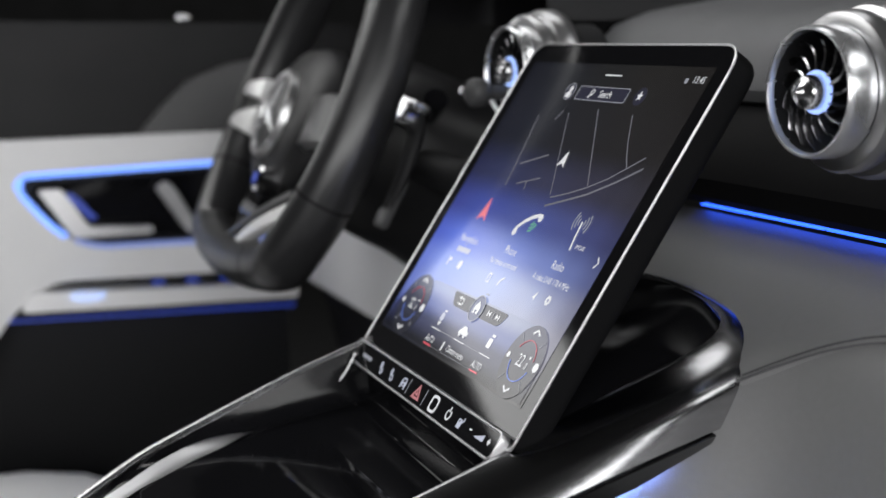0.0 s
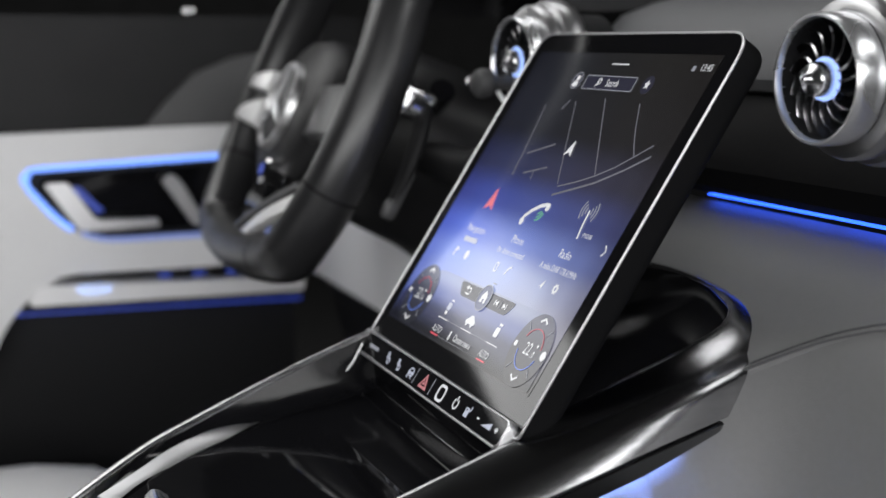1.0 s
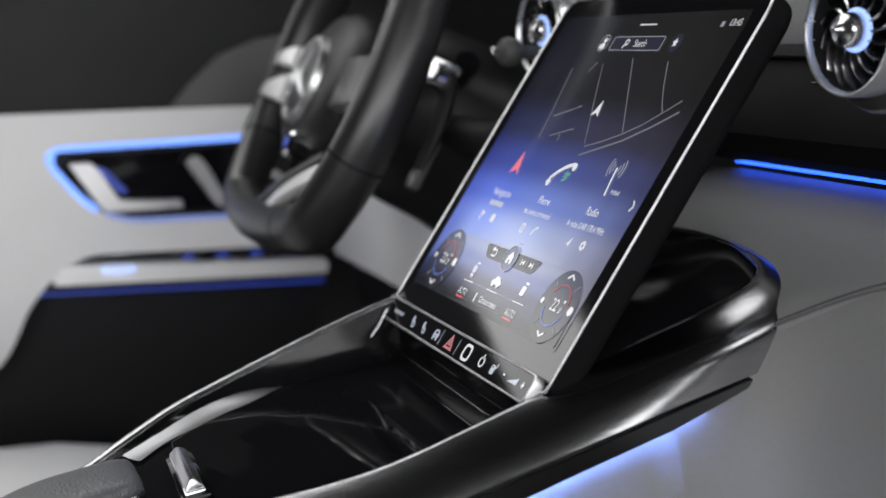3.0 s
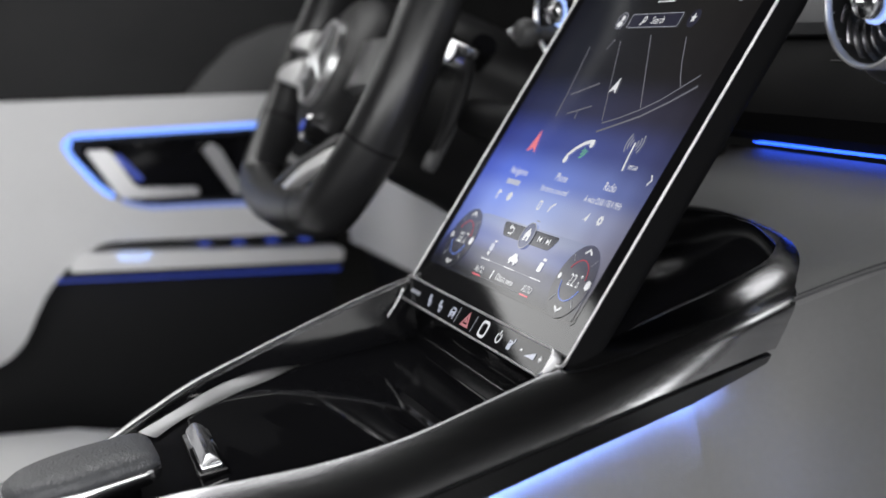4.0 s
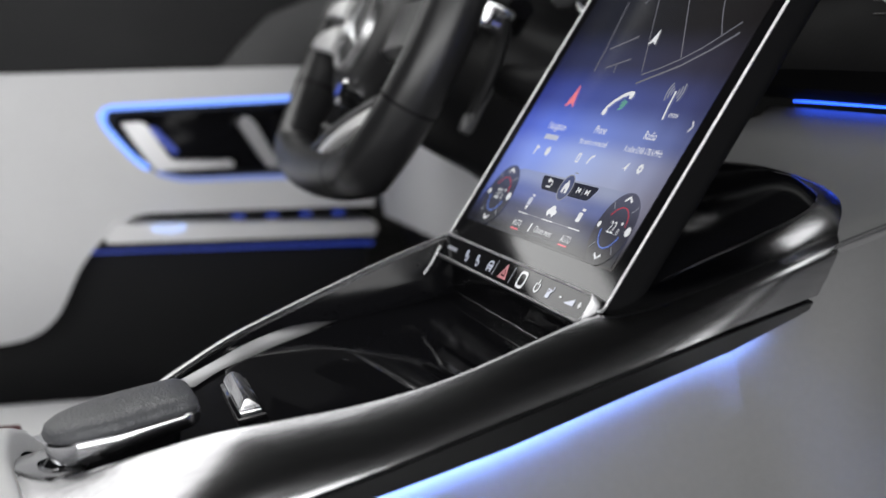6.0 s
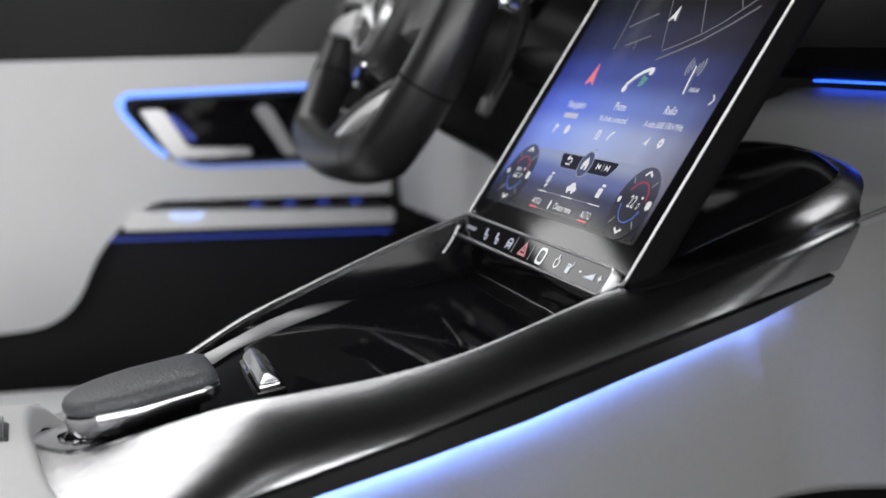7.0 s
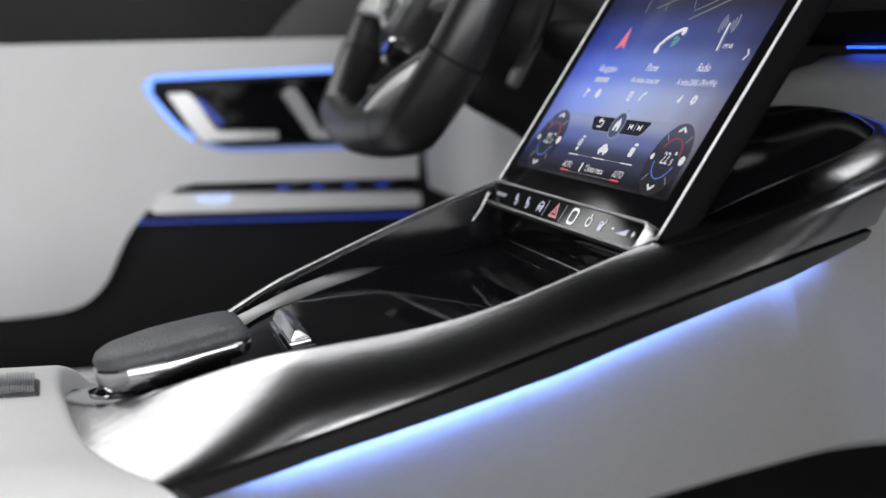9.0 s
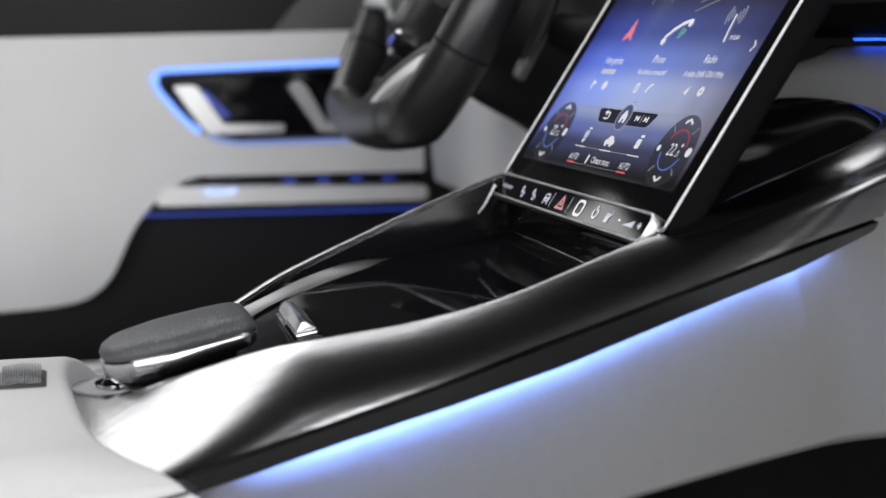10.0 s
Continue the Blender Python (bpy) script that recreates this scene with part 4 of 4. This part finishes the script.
# flat glowing ellipse painted as the reflected light on the ledge, no lamp
part("ledge_painted_glow", revolve([(0.0, -0.002), (0.012, -0.001), (0.013, 0.002)], 20, at=(0, 0, 0)), LEDGE_GLOW, door, "painted pale blue glow on the ledge").matrix_local = pose(DX + 0.0125, -0.154, 0.4595, 0, 0, -90) @ Matrix.Diagonal((1.15, 1, 0.28, 1))
part("slot", plate([(-0.20, 0.458), (0.05, 0.455), (0.05, 0.474), (-0.185, 0.474)], DX - 0.02, DX - 0.03, axes=("y", "z", "x")), GLOSS, door, "black slot")
for k in range(4):
    part("window_switch", box(0.016, 0.024, 0.008, (DX - 0.006, -0.07 + 0.033 * k, 0.4655), 0.002), GLOSS, door, "black window switch")
    part("switch_glow", box(0.004, 0.012, 0.004, (DX + 0.001, -0.086 + 0.033 * k, 0.466), 0.001), LEDBLUE, door, "deep blue light")
part("lower_panel", plate([(-0.9, 0.16), (0.05, 0.16), (0.05, 0.45), (-0.9, 0.45)], DX - 0.030, DX - 0.06, axes=("y", "z", "x")), MATT, door, "black lower panel")

# ---------------------------------------------------------------- steering wheel
WHEEL = pose(-0.345, -0.0305, 0.636, -24, 0, 0)
wheel = thing("steering_wheel", "black leather flat-bottomed steering wheel with silver spokes", "steering wheel", WHEEL)


def rim_point(a):
    x, z = 0.141 * math.cos(a), (0.178 if math.sin(a) > 0 else 0.150) * math.sin(a)
    if z < -0.098:
        z = -0.098 - (abs(z) - 0.098) * 0.22
    return (x, 0.004 * math.cos(2 * a), z)


rim = part("rim", tube([rim_point(2 * math.pi * k / 96) for k in range(96)], 0.0168, 16, closed=True, up=Vector((0, 1, 0)), flat=1.22), BLACK_LEATHER, wheel, "black leather rim")
for a in (198, 342, 235, 305):
    p, q = (Vector(rim_point(radians(a + d))) for d in (-0.5, 0.5))
    part("rim_seam", tube([p, q], 0.0172, 16, up=Vector((0, 1, 0)), flat=1.22, caps=False), MATT, rim)
hubp = [(0.0, -0.0165), (0.02, -0.016), (0.042, -0.0135), (0.054, -0.008), (0.060, 0.002), (0.062, 0.012), (0.056, 0.03), (0.0, 0.032)]
hub_bm = revolve(hubp, 48)
bmesh.ops.scale(hub_bm, vec=(1.22, 1, 1), verts=hub_bm.verts)
part("hub", hub_bm, HUB, wheel, "black leather hub")
emb = part("emblem", revolve([(0.0, -0.0195), (0.026, -0.0190), (0.030, -0.0175), (0.030, -0.0140)], 40), EMBLEM, wheel, "silver round emblem")
part("emblem_ring", revolve([(0.0295, -0.0160), (0.0305, -0.0200), (0.0335, -0.0200), (0.0350, -0.0130)], 40), SILVER, emb, "silver ring")
for a in (90, 210, 330):
    d = Vector((math.cos(radians(a)), 0, math.sin(radians(a))))
    s = Vector((-d.z, 0, d.x))
    bm = bmesh.new()
    c = Vector((0, -0.0232, 0))
    vs = [bm.verts.new(v) for v in (c + s * 0.005, c - s * 0.005, Vector((0, -0.0203, 0)) + d * 0.029)]
    low = [bm.verts.new(v + Vector((0, 0.002, 0))) for v in (c + s * 0.005, c - s * 0.005, Vector((0, -0.0203, 0)) + d * 0.029)]
    bm.faces.new(vs), bm.faces.new(low[::-1])
    for i in range(3):
        bm.faces.new((vs[i], low[i], low[(i + 1) % 3], vs[(i + 1) % 3]))
    part("emblem_bar", bm, BRIGHT, emb, smooth=False)


def blade_bar(p, q, w0, w1, thick, y_p, y_q):
    """A flat tapering bar in the wheel's plane."""
    P0, Q0 = Vector((p[0], y_p, p[1])), Vector((q[0], y_q, q[1]))
    d = (Q0 - P0).normalized()
    n = Vector((-d.z, 0, d.x)).normalized()
    rows = []
    for k in range(7):
        t = k / 6
        c, w = P0.lerp(Q0, t), w0 + (w1 - w0) * t
        c = c + Vector((0, -0.003 * math.sin(math.pi * t), 0))
        rows.append([c + n * w / 2, c + n * w * 0.4 + Vector((0, -thick, 0)), c - n * w * 0.4 + Vector((0, -thick, 0)), c - n * w / 2, c - n * w * 0.4 + Vector((0, thick, 0)), c + n * w * 0.4 + Vector((0, thick, 0))])
    bm = grid(rows, closed_v=True)
    bm.verts.ensure_lookup_table()
    bm.faces.new([bm.verts[k] for k in range(6)])
    bm.faces.new([bm.verts[36 + k] for k in range(6)])
    return bm


for sgn in (-1, 1):
    part("spoke_arm", blade_bar((sgn * 0.060, 0.002), (sgn * 0.132, 0.006), 0.044, 0.040, 0.007, -0.002, -0.002), BLACK_LEATHER, wheel, "black leather spoke arm")
part("upper_spoke", blade_bar((-0.060, 0.018), (-0.127, 0.016), 0.018, 0.009, 0.004, -0.014, -0.012), SPOKE, wheel, "silver upper spoke")
part("side_spoke", blade_bar((-0.055, -0.008), (-0.136, -0.012), 0.025, 0.008, 0.004, -0.014, -0.012), SPOKE, wheel, "silver side spoke")
part("lower_spoke", blade_bar((0.030, -0.0985), (0.122, -0.062), 0.010, 0.013, 0.004, -0.012, -0.012), SPOKE, wheel, "silver lower spoke")
part("lower_spoke_rib", blade_bar((0.000, -0.0965), (0.110, -0.0500), 0.005, 0.006, 0.003, -0.012, -0.010), SAIL, wheel, "slim dark rib")
knob = part("mode_knob", revolve([(0.0, -0.012), (0.008, -0.0115), (0.010, -0.009), (0.010, 0.006)], 24, at=(0.030, -0.008, -0.049)), CHROME, wheel, "chrome drive mode knob")
part("knob_face", revolve([(0.0, -0.0128), (0.0045, -0.0122), (0.0045, -0.0115)], 20, at=(0.030, -0.008, -0.049)), LEDBLUE, knob, "blue lit knob face")
part("spoke_web", blade_bar((0.0, -0.048), (0.0, -0.100), 0.040, 0.070, 0.004, -0.002, 0.0), GLOSS, wheel, "black spoke infill")
for sgn in (-1, 1):
    pd = spline([(sgn * 0.100, 0.040, 0.040), (sgn * 0.128, 0.044, 0.026), (sgn * 0.136, 0.046, -0.006), (sgn * 0.132, 0.046, -0.046)], 16)
    paddle = part("shift_paddle", tube(pd, [0.006 + 0.004 * math.sin(math.pi * k / 16) for k in range(17)], 10, flat=0.5, up=Vector((0, 1, 0))), MATT, wheel, "black shift paddle")
    part("paddle_edge", tube([p + Vector((sgn * 0.005, 0.001, 0.0)) for p in pd[3:]], [0.0045 - 0.0012 * k / 13 for k in range(14)], 10, flat=0.6), SAIL, paddle, "dark satin paddle edge")
    part("paddle_tip", box(0.008, 0.010, 0.014, pd[-1] + Vector((sgn * 0.004, -0.001, 0.004)), 0.003), SAIL, paddle, "silver paddle tip")
    part("paddle_mount", box(0.014, 0.030, 0.022, (sgn * 0.126, 0.036, 0.030), 0.006, 4), CHROME, paddle, "bright silver paddle mount")

# steering column behind the wheel
col = thing("steering_column", "black steering column shroud with control stalks", "steering column", pose(-0.345, 0.02, 0.640, -24, 0, 0))
rows = []
for k, (y, r) in enumerate(((0.0, 0.030), (0.004, 0.055), (0.02, 0.060), (0.06, 0.062), (0.12, 0.070), (0.17, 0.085))):
    rows.append([(r * 1.15 * math.cos(2 * math.pi * j / 32), y, r * (0.9 if math.sin(2 * math.pi * j / 32) > 0 else 1.42) * math.sin(2 * math.pi * j / 32)) for j in range(32)])
part("shroud", grid(rows, closed_v=True), SHROUD, col, "black plastic shroud")
stalk = part("shift_stalk", tube([(0.05, 0.03, 0.015), (0.085, 0.022, 0.02), (0.10, 0.016, 0.024)], [0.009, 0.008, 0.009], 14), GLOSS, col, "black stalk")
st2 = part("wiper_stalk", tube([(0.05, 0.035, -0.02), (0.10, 0.05, -0.02), (0.13, 0.055, -0.018)], [0.012, 0.014, 0.016], 14), MATT, col, "black stalk")
knob = thing("round_knob", "small black round control knob with a chrome tip", "knob", pose(-0.17, 0.044, 0.663) @ Matrix.Diagonal((0.78, 0.78, 0.78, 1)))
part("knob_body", revolve([(0.0, -0.010), (0.007, -0.009), (0.0115, -0.005), (0.0125, 0.0), (0.0115, 0.006), (0.006, 0.012), (0.005, 0.09)], 28), SAIL, knob, "black knob")
part("knob_tip", revolve([(0.0, -0.004), (0.003, -0.003), (0.004, 0.0), (0.003, 0.004), (0.0, 0.005)], 16, at=(-0.014, -0.006, 0.001)), CHROME, knob, "chrome tip")

# instrument hood and cluster
hood = thing("instrument_cluster", "black instrument cluster under a leather hood", "instrument cluster")
rows = []
for k in range(17):
    a = math.pi * k / 16
    x, z = -0.405 - 0.17 * math.cos(a), 0.700 + 0.075 * math.sin(a) ** 0.6
    rows.append([(x, 0.135, z), (x, 0.125, z + 0.004), (x, 0.135, z + 0.010), (x, 0.25, z + 0.012)])
part("hood", grid(rows), TOPPAD, hood, "dark leather hood")
part("screen", box(0.30, 0.01, 0.10, (-0.400, 0.22, 0.715), 0.003), GLASS, hood, "dark glass screen")
# ---------------------------------------------------------------- armrest, palm rest, small controls
arm = thing("armrest", "white leather centre armrest behind the console", "armrest")
rows = []
FRONT = [(-0.075, -0.270, 0.38), (-0.074, -0.278, 0.415), (-0.066, -0.290, 0.433), (-0.045, -0.299, 0.4425), (0.0, -0.302, 0.4470), (0.035, -0.3005, 0.4475), (0.070, -0.297, 0.4450), (0.098, -0.291, 0.4420), (0.118, -0.281, 0.4395), (0.136, -0.2635, 0.434), (0.1395, -0.258, 0.426), (0.140, -0.256, 0.40), (0.140, -0.256, 0.36)]
edge = spline(FRONT, 60)
for k, (back_y, up) in enumerate(((0.004, -0.012), (0.0015, -0.003), (-0.001, 0.0), (-0.004, 0.0008), (-0.03, 0.001), (-0.10, 0.0), (-0.25, -0.002), (-0.5, -0.004))):
    rows.append([p + Vector((0.0, back_y, up * (1 if p.z > 0.43 else 0.2))) + Vector((0.012 * min(1, -back_y / 0.1) if p.x > 0.11 else 0, 0, 0)) for p in edge])
part("cushion", grid(rows), WHITE, arm, "white leather cushion", sharp=70)
part("seam", tube([(0.141, -0.258, 0.430), (0.150, -0.30, 0.424), (0.155, -0.36, 0.420)], 0.0008, 6), THREAD, arm)

palm = thing("palm_rest", "dark grey grained leather palm rest on a chrome base", "palm rest", pose(0.036, -0.2520, 0.4640, 10.5, 0, 5))
po = rounded([(-0.019, 0.0335), (0.021, 0.031), (0.0235, -0.011), (0.0145, -0.0340), (-0.011, -0.0340), (-0.022, -0.009)], [0.008, 0.008, 0.02, 0.014, 0.014, 0.02], 7)
rows = []
for s_, z in ((0.97, 0.0022), (1.02, 0.0030), (1.03, 0.0052), (0.99, 0.0076), (0.90, 0.0092), (0.70, 0.0104), (0.40, 0.0112), (0.02, 0.0115)):
    rows.append([(p[0] * s_, p[1] * s_, z) for p in po])
part("pad", grid(rows, closed_v=True), PAD, palm, "dark grey grained leather pad", sharp=70)
rows = []
for s_, z in ((0.72, -0.0050), (0.95, -0.0046), (1.01, -0.0032), (1.032, -0.0006), (1.036, 0.0016), (1.01, 0.0026), (0.96, 0.0026)):
    rows.append([(p[0] * s_, p[1] * s_, z - (0.0035 * min(1.0, max(0.0, (0.02 - p[1]) / 0.05)) if z < 0 else 0.0)) for p in po])
part("chrome_band", grid(rows, closed_v=True), VANE, palm, "polished chrome band")
rows = []
for s_, z in ((0.62, -0.026), (0.66, -0.016), (0.74, -0.0049), (0.3, -0.0049)):
    rows.append([(p[0] * s_, p[1] * s_, z) for p in po])
part("stem", grid(rows, closed_v=True), GLOSS, palm, "black stem")

PALM = palm.matrix_world.copy()
SOCK = PALM.inverted() @ pose(0.0420, -0.2800, 0.4490, 90, 0, 0) @ Matrix.Diagonal((0.85, 0.85, 0.85, 1))
part("socket_bowl", revolve([(0.0, 0.004), (0.006, 0.0035), (0.0088, 0.0), (0.0092, -0.0008)], 28), GLOSS, palm, "black socket").matrix_local = SOCK
part("socket_ring", revolve([(0.0088, 0.0008), (0.0096, -0.0012), (0.0108, -0.0010), (0.0114, 0.0012)], 28), CHROME, palm, "chrome socket ring").matrix_local = SOCK

toggle = thing("lid_toggle", "bright chrome toggle on the storage lid", "toggle", pose(0.0140, -0.1945, 0.4632, 11.5, 0, -1.5))
part("toggle_base", box(0.068, 0.0135, 0.0028, (0, 0, 0.0010), 0.0010), GLOSS, toggle, "black base")
part("toggle_foot", box(0.0625, 0.0098, 0.0020, (0, 0, 0.0034), 0.0007), CHROME, toggle, "chrome foot")
tg = bmesh.new()
foot = [(-0.0305, -0.0044), (0.0305, -0.0044), (0.0305, 0.0044), (-0.0305, 0.0044)]
ridge_top = [(-0.0295, -0.0008), (0.0240, -0.0008), (0.0240, 0.0010), (-0.0295, 0.0010)]
lo = [tg.verts.new((x, y, 0.0045)) for x, y in foot]
mid = [tg.verts.new((x, y, 0.0054)) for x, y in foot]
hi = [tg.verts.new((x, y, 0.0080)) for x, y in ridge_top]
for a, b in ((lo, mid), (mid, hi)):
    for i in range(4):
        tg.faces.new((a[i], a[(i + 1) % 4], b[(i + 1) % 4], b[i]))
tg.faces.new(hi), tg.faces.new(lo[::-1])
bmesh.ops.bevel(tg, geom=tg.edges[:], offset=0.0004, segments=2, profile=0.5, affect="EDGES")
part("toggle_bar", tg, VANE, toggle, "faceted chrome bar", sharp=25)

roller = thing("thumb_roller", "ridged silver thumb roller set into the white armrest", "thumb roller", pose(0.022, -0.3205, 0.4478, 0, 0, 0))
part("roller_frame", box(0.029, 0.0215, 0.004, (0, 0, 0.0), 0.0018, 3), SAIL, roller, "dark grey frame")
ridge = None
for k in range(15):
    y = -0.0080 + 0.016 * k / 14
    if ridge is None:
        ridge = part("ridge", box(0.025, 0.00065, 0.004, (0, 0, 0), 0.0003, 1), SILVER, roller)
        r_ = ridge
    else:
        r_ = new("ridge", ridge.data)
        r_.parent = roller
    r_.location = (0, y, 0.0028 + 0.0012 * math.cos(y / 0.0080 * 1.3))

seat = thing("driver_seat", "light grey leather driver's seat cushion", "car seat")
rows = []
for k in range(13):
    y = -0.120 - 0.6 * k / 12
    drop = 0.03 * max(0, 1 - k / 2.0) ** 2
    rows.append([(-0.44 + 0.20 * math.sin(a), y, 0.300 - drop + 0.035 * math.cos(a * 1.4)) for a in (-1.5 + 3.0 * j / 16 for j in range(17))])
    rows[-1] = [(rows[-1][0][0], y, 0.2)] + rows[-1] + [(rows[-1][-1][0], y, 0.2)]
part("cushion", grid(rows), WHITE, seat, "light grey leather cushion", sharp=70)

# seat belt buckle between the seat and the console
buckle = thing("seat_belt_buckle", "black seat belt buckle with a red button beside the seat", "seat belt buckle", pose(-0.2150, -0.3084, 0.3968))
RED = material("red_plastic", (0.07, 0.006, 0.006), 0.5, spec=0.2)
part("buckle_body", box(0.022, 0.034, 0.060, (0, 0, -0.034), 0.005, 3), MATT, buckle, "black buckle body")
part("release_button", box(0.015, 0.026, 0.006, (0, 0, -0.003), 0.002), RED, buckle, "red release button")
part("stalk", tube([(0, 0, -0.06), (0.0, -0.004, -0.14), (0.004, -0.010, -0.2728)], [0.008, 0.007, 0.007], 10), MATT, buckle, "black stalk")
